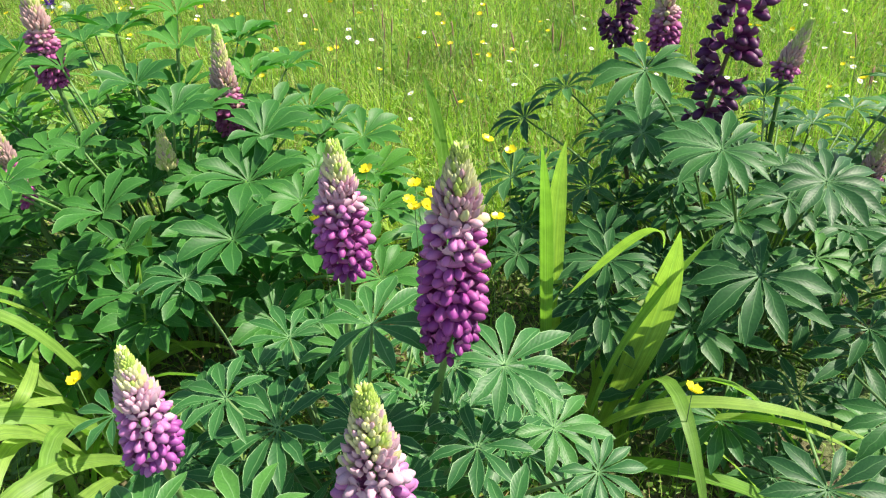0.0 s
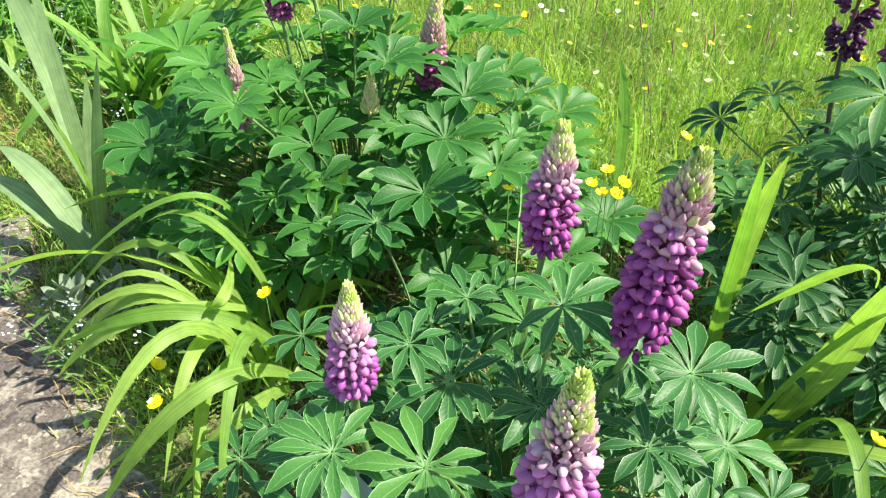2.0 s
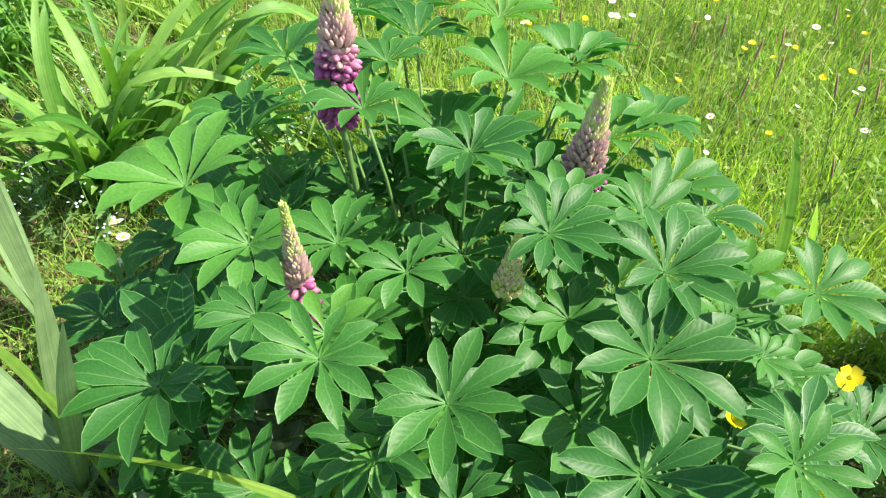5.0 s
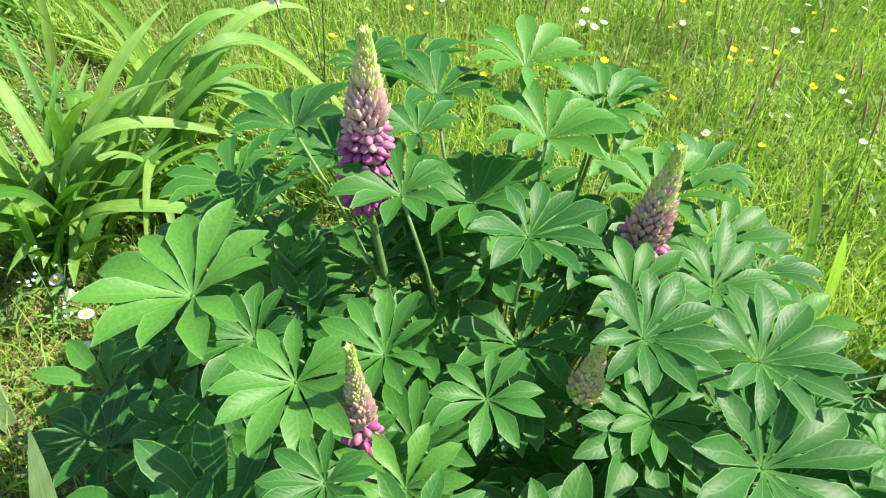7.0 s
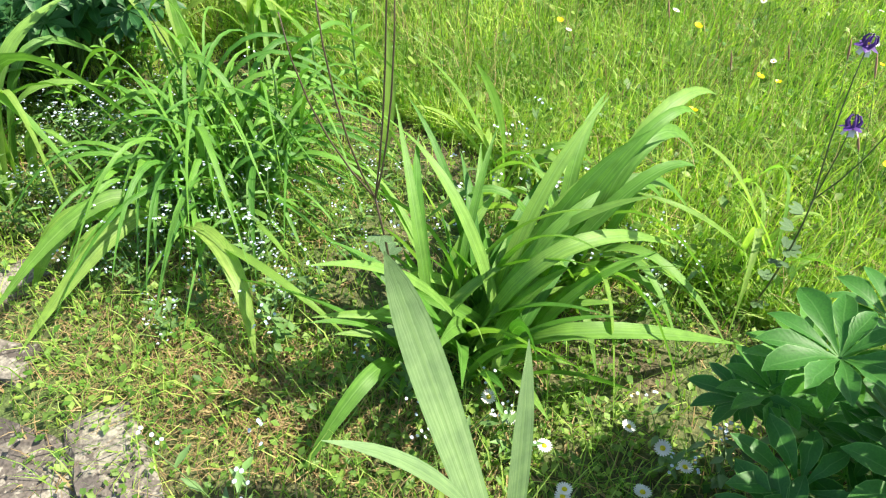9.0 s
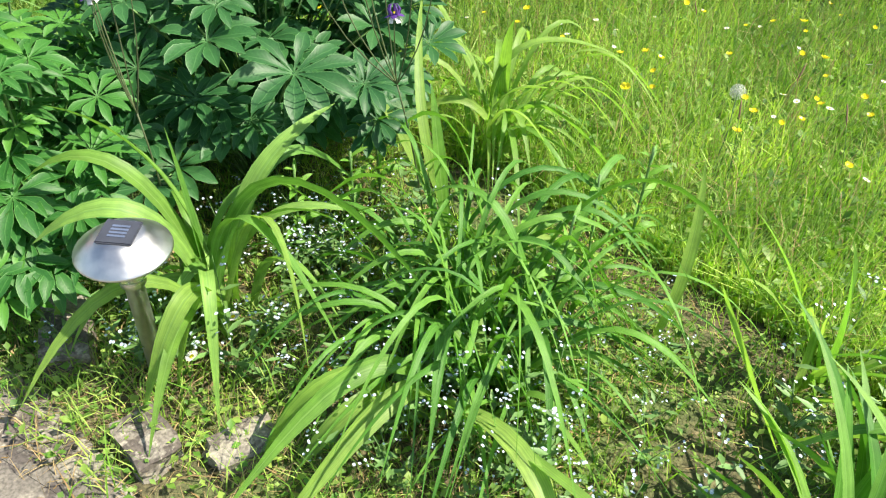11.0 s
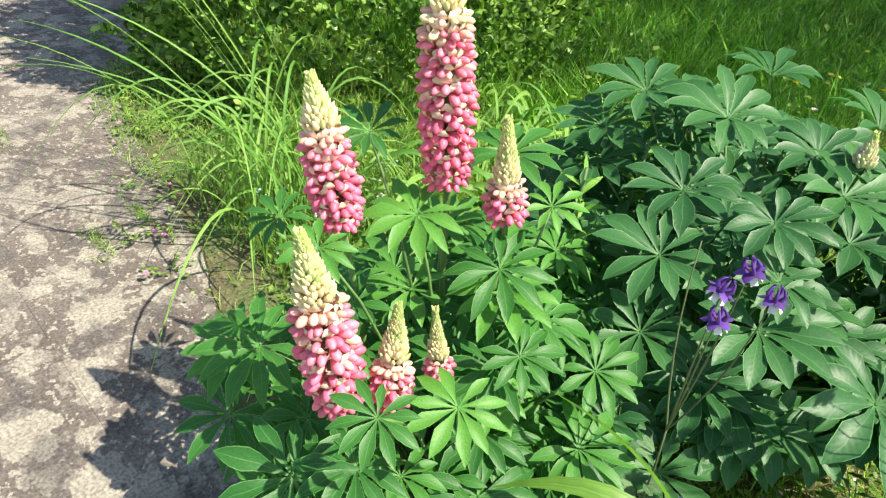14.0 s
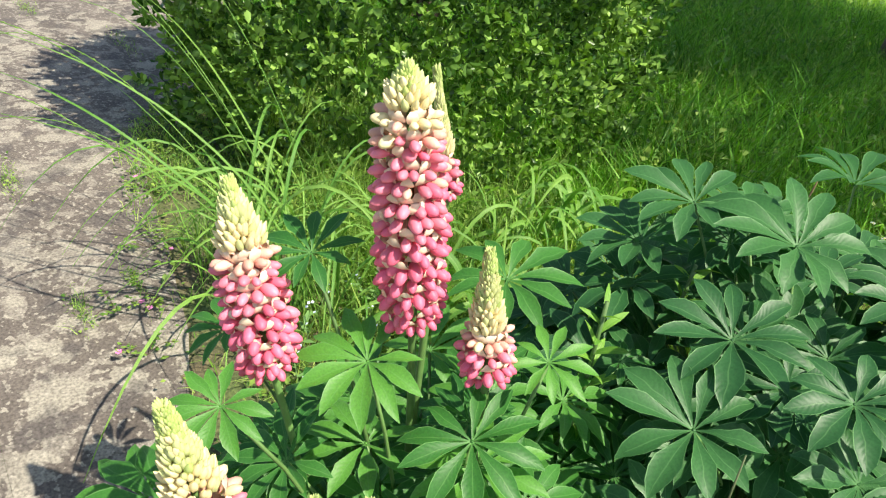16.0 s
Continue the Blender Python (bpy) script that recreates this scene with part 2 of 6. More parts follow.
def stone_material():
    m, nt, b = material("lichen_stone", 0.88)
    coords = nt.nodes.new("ShaderNodeTexCoord")
    info = nt.nodes.new("ShaderNodeObjectInfo")
    g = nt.nodes.new("ShaderNodeNewGeometry").outputs["Position"]
    base = ramp(nt, noise_of(nt, 5.0, 6.0, g), [(0.3, (0.095, 0.08, 0.068)), (0.7, (0.175, 0.152, 0.13))])
    base = mixed(nt, "MULTIPLY", 0.4, base, ramp(nt, info.outputs["Random"], [(0, (0.8, 0.8, 0.8)), (1, (1.15, 1.12, 1.1))]))
    spots = noise_of(nt, 14.0, 12.0, g)
    base = mixed(nt, "MIX", ramp(nt, spots, [(0.55, (0, 0, 0)), (0.58, (0.8, 0.8, 0.8))]), base, (0.26, 0.235, 0.195))
    warp = nt.nodes.new("ShaderNodeVectorMath")
    warp.operation = "MULTIPLY_ADD"
    warp.inputs[1].default_value = (0.03, 0.03, 0.03)
    grain = nt.nodes.new("ShaderNodeTexNoise")
    grain.inputs["Scale"].default_value = 22.0
    grain.inputs["Detail"].default_value = 9.0
    nt.links.new(g, grain.inputs["Vector"])
    nt.links.new(grain.outputs["Color"], warp.inputs[0])
    nt.links.new(g, warp.inputs[2])
    for size, reach, where in ((6.5, 0.42, 1.7), (13.0, 0.38, 3.1)):
        round_spot = nt.nodes.new("ShaderNodeTexVoronoi")
        round_spot.inputs["Scale"].default_value = size
        nt.links.new(warp.outputs[0], round_spot.inputs["Vector"])
        ragged = node(nt, "ShaderNodeMath")
        ragged.operation = "MULTIPLY_ADD"
        ragged.inputs[1].default_value = 0.9
        nt.links.new(noise_of(nt, size * 3.2, 10.0, g), ragged.inputs[0])
        nt.links.new(round_spot.outputs["Distance"], ragged.inputs[2])
        edge = ramp(nt, ragged.outputs[0], [(reach + 0.38, (0.72, 0.72, 0.72)), (reach + 0.42, (0, 0, 0))])
        there = ramp(nt, noise_of(nt, where, 2.0, g), [(0.4, (0, 0, 0)), (0.48, (1, 1, 1))])
        base = mixed(nt, "MIX", mixed(nt, "MULTIPLY", 1.0, edge, there), base, (0.34, 0.315, 0.255))
    fine = noise_of(nt, 60.0, 6.0, g)
    base = mixed(nt, "MIX", ramp(nt, fine, [(0.57, (0, 0, 0)), (0.61, (0.75, 0.75, 0.75))]), base, (0.37, 0.34, 0.28))
    dark = noise_of(nt, 8.0, 10.0, coords.outputs["Object"])
    base = mixed(nt, "MIX", ramp(nt, dark, [(0.54, (0, 0, 0)), (0.6, (0.55, 0.55, 0.55))]), base, (0.07, 0.062, 0.06))
    base = mixed(nt, "MULTIPLY", 0.8, base, ramp(nt, noise_of(nt, 150.0, 3.0, g), [(0.35, (0.5, 0.5, 0.5)), (0.6, (1.15, 1.15, 1.15))]))
    nt.links.new(base, b.inputs["Base Color"])
    bumped(nt, b, fine, 0.5, 0.006)
    return m


def soil_material(name, dark, light, mossy):
    m, nt, b = material(name, 0.95)
    g = nt.nodes.new("ShaderNodeNewGeometry").outputs["Position"]
    base = ramp(nt, noise_of(nt, 30.0, 8.0, g), [(0.3, dark), (0.7, light)])
    base = mixed(nt, "MIX", ramp(nt, noise_of(nt, 3.0, 4.0, g), [(0.4, (0.1, 0.1, 0.1)), (0.6, (0.9, 0.9, 0.9))]), base, mossy)
    base = mixed(nt, "MULTIPLY", 0.7, base, ramp(nt, noise_of(nt, 120.0, 4.0, g), [(0.3, (0.4, 0.4, 0.4)), (0.7, (1.2, 1.2, 1.2))]))
    nt.links.new(base, b.inputs["Base Color"])
    bumped(nt, b, noise_of(nt, 60.0, 6.0, g), 0.8, 0.02)
    return m


STONE = stone_material()
SOIL = soil_material("bed_soil", (0.06, 0.05, 0.03), (0.2, 0.15, 0.09), (0.1, 0.16, 0.04))
TURF = soil_material("meadow_turf", (0.06, 0.13, 0.018), (0.15, 0.24, 0.04), (0.1, 0.2, 0.026))


# ---- mesh helpers ----
def mesh_of(name, verts, faces, mats, uvs=None, index=None, smooth=True):
    me = bpy.data.meshes.new(name)
    me.from_pydata(verts, [], faces)
    for mt in mats:
        me.materials.append(mt)
    if uvs is not None:
        layer = me.uv_layers.new(name="uv")
        flat = np.array([uvs[v] for f in faces for v in f], dtype=np.float32).ravel()
        layer.data.foreach_set("uv", flat)
    if index is not None:
        me.polygons.foreach_set("material_index", index)
    if smooth:
        me.shade_smooth()
    return me


def put(name, me, parent=None, m=None, label=""):
    ob = new(name, me)
    if parent is not None:
        ob.parent = parent
    if m is not None:
        ob.matrix_basis = m
    return tagged(ob, label)


def thing(name, at, label, category, group=""):
    ob = new(name)
    ob.location = at
    ob.empty_display_size = 0.05
    return tagged(ob, label, category, group)


class Shape:
    """Vertices, faces, uvs and material slots gathered for one mesh."""

    def __init__(self):
        self.v, self.f, self.uv, self.i = [], [], [], []

    def ribbon(self, points, sides, widths, fold=0.0, ups=None, slot=0):
        """A strip of three columns along the points, folded down or up along its middle."""
        n0, n = len(self.v), len(points)
        for k, (p, s, w) in enumerate(zip(points, sides, widths)):
            up = (ups[k] if ups else Vector((0, 0, 1))) * (fold * w)
            self.v += [tuple(p - s * w + up), tuple(p), tuple(p + s * w + up)]
            self.uv += [(0, k / (n - 1)), (0.5, k / (n - 1)), (1, k / (n - 1))]
        for k in range(n - 1):
            a = n0 + 3 * k
            self.f += [(a, a + 1, a + 4, a + 3), (a + 1, a + 2, a + 5, a + 4)]
            self.i += [slot, slot]

    def tube(self, points, radii, sides=5, slot=0):
        n0 = len(self.v)
        for k, (p, r) in enumerate(zip(points, radii)):
            a, b = points[max(k - 1, 0)], points[min(k + 1, len(points) - 1)]
            way = (b - a).normalized()
            x = way.orthogonal().normalized()
            y = way.cross(x)
            for j in range(sides):
                t = 2 * math.pi * j / sides
                self.v.append(tuple(p + x * (r * math.cos(t)) + y * (r * math.sin(t))))
                self.uv.append((j / sides, k / len(points)))
        for k in range(len(points) - 1):
            for j in range(sides):
                a, b = n0 + k * sides + j, n0 + k * sides + (j + 1) % sides
                self.f.append((a, b, b + sides, a + sides))
                self.i.append(slot)
        self.f.append(tuple(range(n0 + (len(points) - 1) * sides, n0 + len(points) * sides)))
        self.i.append(slot)

    def lathe(self, profile, sides=24, slot=0, m=None):
        n0 = len(self.v)
        for r, z in profile:
            for j in range(sides):
                t = 2 * math.pi * j / sides
                p = Vector((r * math.cos(t), r * math.sin(t), z))
                self.v.append(tuple(m @ p if m else p))
                self.uv.append((j / sides, z))
        for k in range(len(profile) - 1):
            for j in range(sides):
                a, b = n0 + k * sides + j, n0 + k * sides + (j + 1) % sides
                self.f.append((a, b, b + sides, a + sides))
                self.i.append(slot)

    def bud(self, m, size, slot):
        """A small pointed bud along the pose's x."""
        n0 = len(self.v)
        for x, rad in ((0.0, 0.1), (0.35, 0.26), (0.75, 0.2), (1.12, 0.02)):
            for j in range(6):
                t = 2 * math.pi * j / 6
                self.v.append(tuple(m @ (Vector((x, rad * math.cos(t), rad * math.sin(t))) * size)))
                self.uv.append((j / 6, x))
        for k in range(3):
            for j in range(6):
                a, b = n0 + 6 * k + j, n0 + 6 * k + (j + 1) % 6
                self.f.append((a, b, b + 6, a + 6))
                self.i.append(slot)

    def mesh(self, name, mats, smooth=True):
        return mesh_of(name, self.v, self.f, mats, self.uv, self.i, smooth)


def arc(a, mid, b, n):
    """n points on the curve from a to b that passes through mid."""
    a, mid, b = Vector(a), Vector(mid), Vector(b)
    c = mid * 2 - (a + b) / 2
    return [a * (1 - t) ** 2 + c * (2 * t * (1 - t)) + b * t * t for t in (k / (n - 1) for k in range(n))]


# ---- ground and path ----
def path_edge(x):
    return float(np.interp(x, [-9, -6.9, -5.8, -5.1, -4.4, -3.9, -3.5, -3.1, -2.7, -2.4, -1.9, -1.0, -0.4, 0.3, 1.5, 4], [4.0, 3.05, 2.58, 2.04, 1.93, 1.84, 1.66, 1.58, 1.58, 1.5, 1.36, 1.13, 0.88, 0.5, 0.2, 0.0]))


def meadow_edge(x):
    return float(np.interp(x, [-9, -5, -3.5, -3, -2.3, -1.5, -1, 0, 0.5, 1.5, 4], [3.4, 2.5, 2.45, 2.85, 2.85, 2.6, 2.3, 1.95, 2.05, 2.15, 1.6]))


def lie(x, y):
    """The height of the ground."""
    far = max(0.0, math.hypot(x + 1, y - 2) - 5)
    return 0.012 * noise.noise(Vector((x * 1.7, y * 1.7, 0))) + min(far * 0.02, 3) * noise.noise(Vector((x * 0.05, y * 0.05, 3))) * 0.5


def build_ground():
    xs = sorted(set([-800, -300, -120, -50, -25, -15, -11] + [round(-9 + 0.12 * k, 3) for k in range(110)] + [5, 7, 12, 25, 60, 150, 400, 800]))
    ys = sorted(set([-800, -300, -100, -40, -15, -8, -5] + [round(-3 + 0.12 * k, 3) for k in range(110)] + [11, 13, 17, 25, 50, 120, 300, 800]))
    verts = []
    for y in ys:
        for x in xs:
            z = lie(x, y)
            if -11 < x < 7.5 and y < path_edge(x) - 0.02:
                z = -0.007
            verts.append((x, y, z))
    w = len(xs)
    faces = [(j * w + i, j * w + i + 1, (j + 1) * w + i + 1, (j + 1) * w + i) for j in range(len(ys) - 1) for i in range(w - 1)]
    index = []
    for j in range(len(ys) - 1):
        for i in range(w - 1):
            cx, cy = (xs[i] + xs[i + 1]) / 2, (ys[j] + ys[j + 1]) / 2
            bed = -9 < cx < 4 and path_edge(cx) - 0.4 < cy < meadow_edge(cx)
            index.append(0 if bed else 1)
    me = mesh_of("ground", verts, faces, [SOIL, TURF], index=index)
    tagged(new("ground", me), "uneven soil of a flower bed running into green meadow turf", "ground", kind="structure")


build_ground()


def blades(name, count, place, height, width, mat, lean=0.35, label="", category="", seed=1, segments=2):
    """Many bent blades of grass as one mesh. place(rng, n) gives x, y, z."""
    r = np.random.default_rng(seed)
    x, y, z = place(r, count)
    n = len(x)
    h = height[0] + (height[1] - height[0]) * r.random(n) ** 1.3
    w = (width[0] + (width[1] - width[0]) * r.random(n)) * 0.5
    az, face = r.random(n) * 6.283, r.random(n) * 6.283
    bend = lean * (0.3 + r.random(n)) * h
    dx, dy = np.cos(az), np.sin(az)
    sx, sy = np.cos(face), np.sin(face)
    rows = []
    for t, wk in ((0, 1.0), (0.5, 0.8)):
        cx, cy, cz = x + dx * bend * t * t, y + dy * bend * t * t, z + h * t
        rows.append((cx - sx * w * wk, cy - sy * w * wk, cz))
        rows.append((cx + sx * w * wk, cy + sy * w * wk, cz))
    rows.append((x + dx * bend, y + dy * bend, z + h * (1 - 0.3 * np.minimum(bend / h, 1))))
    v = np.stack([np.stack(q, -1) for q in rows], 1).reshape(-1, 3)
    o = np.arange(n) * 5
    quads = np.stack([o, o + 1, o + 3, o + 2], -1)
    tris = np.stack([o + 2, o + 3, o + 4], -1)
    me = bpy.data.meshes.new(name)
    me.vertices.add(len(v))
    me.vertices.foreach_set("co", v.astype(np.float32).ravel())
    loops = np.concatenate([quads, tris], 1).ravel()
    me.loops.add(len(loops))
    me.loops.foreach_set("vertex_index", loops.astype(np.int32))
    me.polygons.add(2 * n)
    starts = np.stack([np.arange(n) * 7, np.arange(n) * 7 + 4], -1).ravel()
    me.polygons.foreach_set("loop_start", starts.astype(np.int32))
    me.update(calc_edges=True)
    me.materials.append(mat)
    return tagged(new(name, me), label, category, kind="stuff")


def flat_leaves(name, count, place, size, mat, label, category, seed=2, lift=(0.0, 0.05), slope=0.5):
    """Many small pointed leaves, each folded along its middle, as one mesh."""
    r = np.random.default_rng(seed)
    x, y, z = place(r, count)
    n = len(x)
    s = size[0] + (size[1] - size[0]) * r.random(n) ** 1.5
    az = r.random(n) * 6.283
    up = lift[0] + (lift[1] - lift[0]) * r.random(n)
    tilt = (r.random(n) - 0.3) * slope * 2
    ax = np.stack([np.cos(az) * np.cos(tilt), np.sin(az) * np.cos(tilt), np.sin(tilt)], -1)
    side = np.stack([-np.sin(az), np.cos(az), (r.random(n) - 0.5) * 0.8], -1)
    base = np.stack([x, y, z + up], -1)
    w = s * (0.22 + 0.2 * r.random(n))
    mid = base + ax * (s * 0.5)[:, None]
    drop = np.stack([0 * s, 0 * s, s * 0.12], -1)
    v = np.stack([base, mid - side * w[:, None] + drop, mid, mid + side * w[:, None] + drop, base + ax * s[:, None]], 1).reshape(-1, 3)
    o = np.arange(n) * 5
    q = np.stack([o, o + 2, o + 4, o + 1, o, o + 3, o + 4, o + 2], -1).ravel()
    me = bpy.data.meshes.new(name)
    me.vertices.add(len(v))
    me.vertices.foreach_set("co", v.astype(np.float32).ravel())
    me.loops.add(len(q))
    me.loops.foreach_set("vertex_index", q.astype(np.int32))
    me.polygons.add(2 * n)
    me.polygons.foreach_set("loop_start", (np.arange(2 * n) * 4).astype(np.int32))
    me.update(calc_edges=True)
    me.materials.append(mat)
    return tagged(new(name, me), label, category, kind="stuff")


EDGE_X = np.linspace(-9, 4, 261)
PATH_Y = np.array([path_edge(x) for x in EDGE_X])
MEADOW_Y = np.array([meadow_edge(x) for x in EDGE_X])


def in_meadow(x0, x1, depth, power=1.6):
    def place(r, n):
        x = x0 + (x1 - x0) * r.random(n)
        y = np.interp(x, EDGE_X, MEADOW_Y) - 0.12 + depth * r.random(n) ** power
        return x, y, 0 * x - 0.01
    return place


def in_bed(x0, x1, over=0.05, ragged=0.1):
    def place(r, n):
        x = x0 + (x1 - x0) * r.random(n)
        a, b = np.interp(x, EDGE_X, PATH_Y), np.interp(x, EDGE_X, MEADOW_Y)
        y = a - over + (b - a + over) * r.random(n) + ragged * (r.random(n) - 0.5)
        y = np.where((x < -3.0) & (x > -4.6) & (y < a + 0.12) & (r.random(n) < 0.85), a + 0.15 + 0.3 * r.random(n), y)
        thin = (x < -3.15) & (y < a + 0.4) & (r.random(n) < 0.6)
        keep = ~thin & ((np.sin(x * 9) + np.sin(y * 11 + 2) + np.sin(x * 4 + y * 5)) > (r.random(n) * 3.2 - 2.9))
        x, y = x[keep], y[keep]
        return x, y, 0 * x
    return place


blades("meadow_grass", 150000, in_meadow(-6.5, 3.0, 4.8), (0.04, 0.18), (0.0025, 0.007), GRASS, 0.7, "dense fresh green meadow grass growing behind the flower bed", "grass", 11)
blades("tall_grass", 20000, in_meadow(-6.0, 2.5, 4.0, 1.3), (0.18, 0.36), (0.0015, 0.0035), GRASS, 0.45, "taller thin yellow-green grass standing in the meadow", "grass", 12)
blades("pale_grass", 14000, in_meadow(-3.3, 2.5, 4.0, 1.3), (0.1, 0.36), (0.001, 0.002), STRAW, 0.9, "pale dry stalks between the green meadow grass", "grass", 18)
flat_leaves("meadow_herbs", 45000, in_meadow(-6.5, 3.0, 4.6), (0.012, 0.04), WEED, "small broad-leaved herbs and clover in the meadow grass", "weeds", 22, (0.01, 0.11), 0.7)
blades("shrub_side_grass", 90000, lambda r, n: (-7.2 + 4.0 * r.random(n), 3.1 + 5.2 * r.random(n), 0 * r.random(n) - 0.01), (0.06, 0.26), (0.004, 0.009), SHADED_GRASS, 0.6, "long meadow grass beside and behind the box shrub", "grass", 23)
blades("broad_grass", 9000, lambda r, n: (-7.0 + 4.0 * r.random(n), 3.3 + 4.5 * r.random(n), 0 * r.random(n)), (0.12, 0.38), (0.005, 0.011), SHADED_GRASS, 0.8, "broad bending grass leaves beside the box shrub", "grass", 24)
flat_leaves("shade_herbs", 14000, lambda r, n: (-7.0 + 4.0 * r.random(n), 3.3 + 4.5 * r.random(n), 0 * r.random(n)), (0.02, 0.05), WEED, "broad-leaved herbs in the shaded meadow grass", "weeds", 26, (0.02, 0.16), 0.7)
blades("far_grass", 60000, lambda r, n: (-14 + 20 * r.random(n), 5.8 + 8 * r.random(n), 0 * r.random(n)), (0.1, 0.3), (0.008, 0.016), GRASS, 0.8, "meadow grass farther from the bed", "grass", 13)
blades("bed_grass", 42000, in_bed(-5.3, 1.6), (0.02, 0.09), (0.0015, 0.004), GRASS, 0.9, "short grass and seedlings between the plants of the bed", "grass", 14)
blades("rough_grass", 2400, lambda r, n: (-4.4 + 1.3 * r.random(n), 1.95 + 0.9 * r.random(n), 0 * r.random(n)), (0.06, 0.26), (0.002, 0.005), WEED, 0.8, "rough grass beside the box shrub", "grass", 19)
flat_leaves("bank_weeds", 16000, lambda r, n: (1.5 + 2.6 * r.random(n), 0.15 + 1.7 * r.random(n), 0 * r.random(n)), (0.01, 0.04), WEED, "low green weeds at the bare end of the bed", "weeds", 29)
blades("bank_grass", 30000, lambda r, n: (1.5 + 4.5 * r.random(n), 0.1 + 7.0 * r.random(n), 0 * r.random(n)), (0.04, 0.16), (0.003, 0.008), GRASS, 0.7, "meadow grass past the end of the bed", "grass", 30)
blades("bed_tall_grass", 7000, in_bed(-3.2, -0.4), (0.05, 0.15), (0.0015, 0.0035), GRASS, 0.8, "thin fresh grass coming up through the bed", "grass", 21)
blades("dry_grass", 15000, in_bed(-3.0, 0.8, 0.12), (0.01, 0.05), (0.002, 0.004), STRAW, 2.5, "dry straw-coloured litter lying on the bed's soil", "litter", 15)
blades("dry_patch", 3500, lambda r, n: (-1.74 + 0.4 * r.normal(0, 0.6, n), 1.58 + 0.16 * r.normal(0, 0.6, n), 0 * r.random(n)), (0.01, 0.05), (0.0015, 0.0035), STRAW, 2.5, "dry grass litter covering a bare patch of the bed", "litter", 25)
def joints(r, n):
    """Spots along the path's joints where low moss and weeds have taken hold."""
    at = np.array([(-4.95, 1.62, 0.1), (-4.18, 1.66, 0.07), (-6.9, 2.0, 0.12), (-6.2, 2.3, 0.15), (-4.25, 1.8, 0.05), (-5.5, 1.3, 0.12), (-4.9, 0.6, 0.1), (-3.3, 1.2, 0.06), (-5.6, 2.2, 0.1), (-1.2, 0.7, 0.06), (-0.6, 0.4, 0.07), (-4.5, 1.92, 0.12)])
    k = r.integers(0, len(at), n)
    return at[k, 0] + at[k, 2] * r.normal(0, 0.7, n), at[k, 1] + 0.25 * at[k, 2] * r.normal(0, 0.7, n), 0 * r.random(n)


flat_leaves("path_moss", 1500, joints, (0.004, 0.012), WEED, "tufts of moss and tiny weeds in the path's joints", "moss", 27, (0.0, 0.012))
blades("path_grass", 900, joints, (0.01, 0.04), (0.001, 0.002), GRASS, 1.2, "short thin grass in the path's joints", "grass", 28)
flat_leaves("ground_weeds", 60000, in_bed(-5.3, 1.6, 0.05), (0.007, 0.024), WEED, "low green weeds and clover covering the bed's soil", "weeds", 16)


# ---- places of leaves, spikes and flowers: x, y, z and reach in metres ----
LEAVES_MIDDLE = [
    (-0.68, 1.39, 0.5, 0.107), (-0.51, 1.29, 0.54, 0.07), (-0.48, 1.51, 0.6, 0.07), (-0.34, 1.52, 0.57, 0.073),
    (-0.34, 1.33, 0.53, 0.054), (-0.25, 1.23, 0.47, 0.081), (-0.36, 1.18, 0.54, 0.07), (-0.07, 1.38, 0.46, 0.104),
    (-0.21, 1.42, 0.56, 0.069), (-0.17, 1.43, 0.43, 0.059), (-0.05, 1.26, 0.42, 0.09), (0.07, 1.28, 0.49, 0.061),
    (-0.09, 1.16, 0.38, 0.061), (0.09, 1.54, 0.48, 0.072), (-0.08, 1.48, 0.5, 0.084), (-0.31, 1.44, 0.4, 0.076),
    (0.04, 1.42, 0.47, 0.039), (-0.56, 1.21, 0.4, 0.101), (-0.04, 1.72, 0.42, 0.079), (-0.64, 1.59, 0.6, 0.077),
    (-0.46, 1.39, 0.48, 0.073), (-0.28, 1.88, 0.55, 0.076),
    (-0.35, 1.7, 0.58, 0.09), (-0.2, 1.7, 0.52, 0.088), (-0.5, 1.72, 0.6, 0.09), (-0.12, 1.6, 0.48, 0.08),
    (-0.42, 1.62, 0.52, 0.09), (-0.27, 1.58, 0.5, 0.08), (-0.62, 1.66, 0.52, 0.09), (-0.1, 1.74, 0.44, 0.08),
    (-0.565, 1.8, 0.58, 0.09), (-0.4, 1.8, 0.62, 0.085), (-0.22, 1.52, 0.52, 0.07), (-0.68, 1.52, 0.5, 0.085),
]
LEAVES_MIDDLE_BACK = [
    (-0.49, 1.6, 0.62, 0.055), (-0.29, 1.84, 0.55, 0.08), (-0.45, 1.21, 0.53, 0.051), (-0.39, 1.24, 0.5, 0.064),
    (-0.6, 1.37, 0.48, 0.073), (-0.47, 1.45, 0.44, 0.066), (0.01, 1.51, 0.42, 0.064), (-0.6, 1.73, 0.62, 0.055),
    (-0.26, 1.79, 0.5, 0.071), (-0.79, 1.67, 0.42, 0.096), (-0.15, 1.77, 0.52, 0.076), (-0.79, 1.68, 0.38, 0.098),
    (-0.7, 1.81, 0.38, 0.083), (-0.81, 1.49, 0.28, 0.084), (0.21, 1.22, 0.4, 0.067), (-0.56, 1.16, 0.42, 0.086),
]
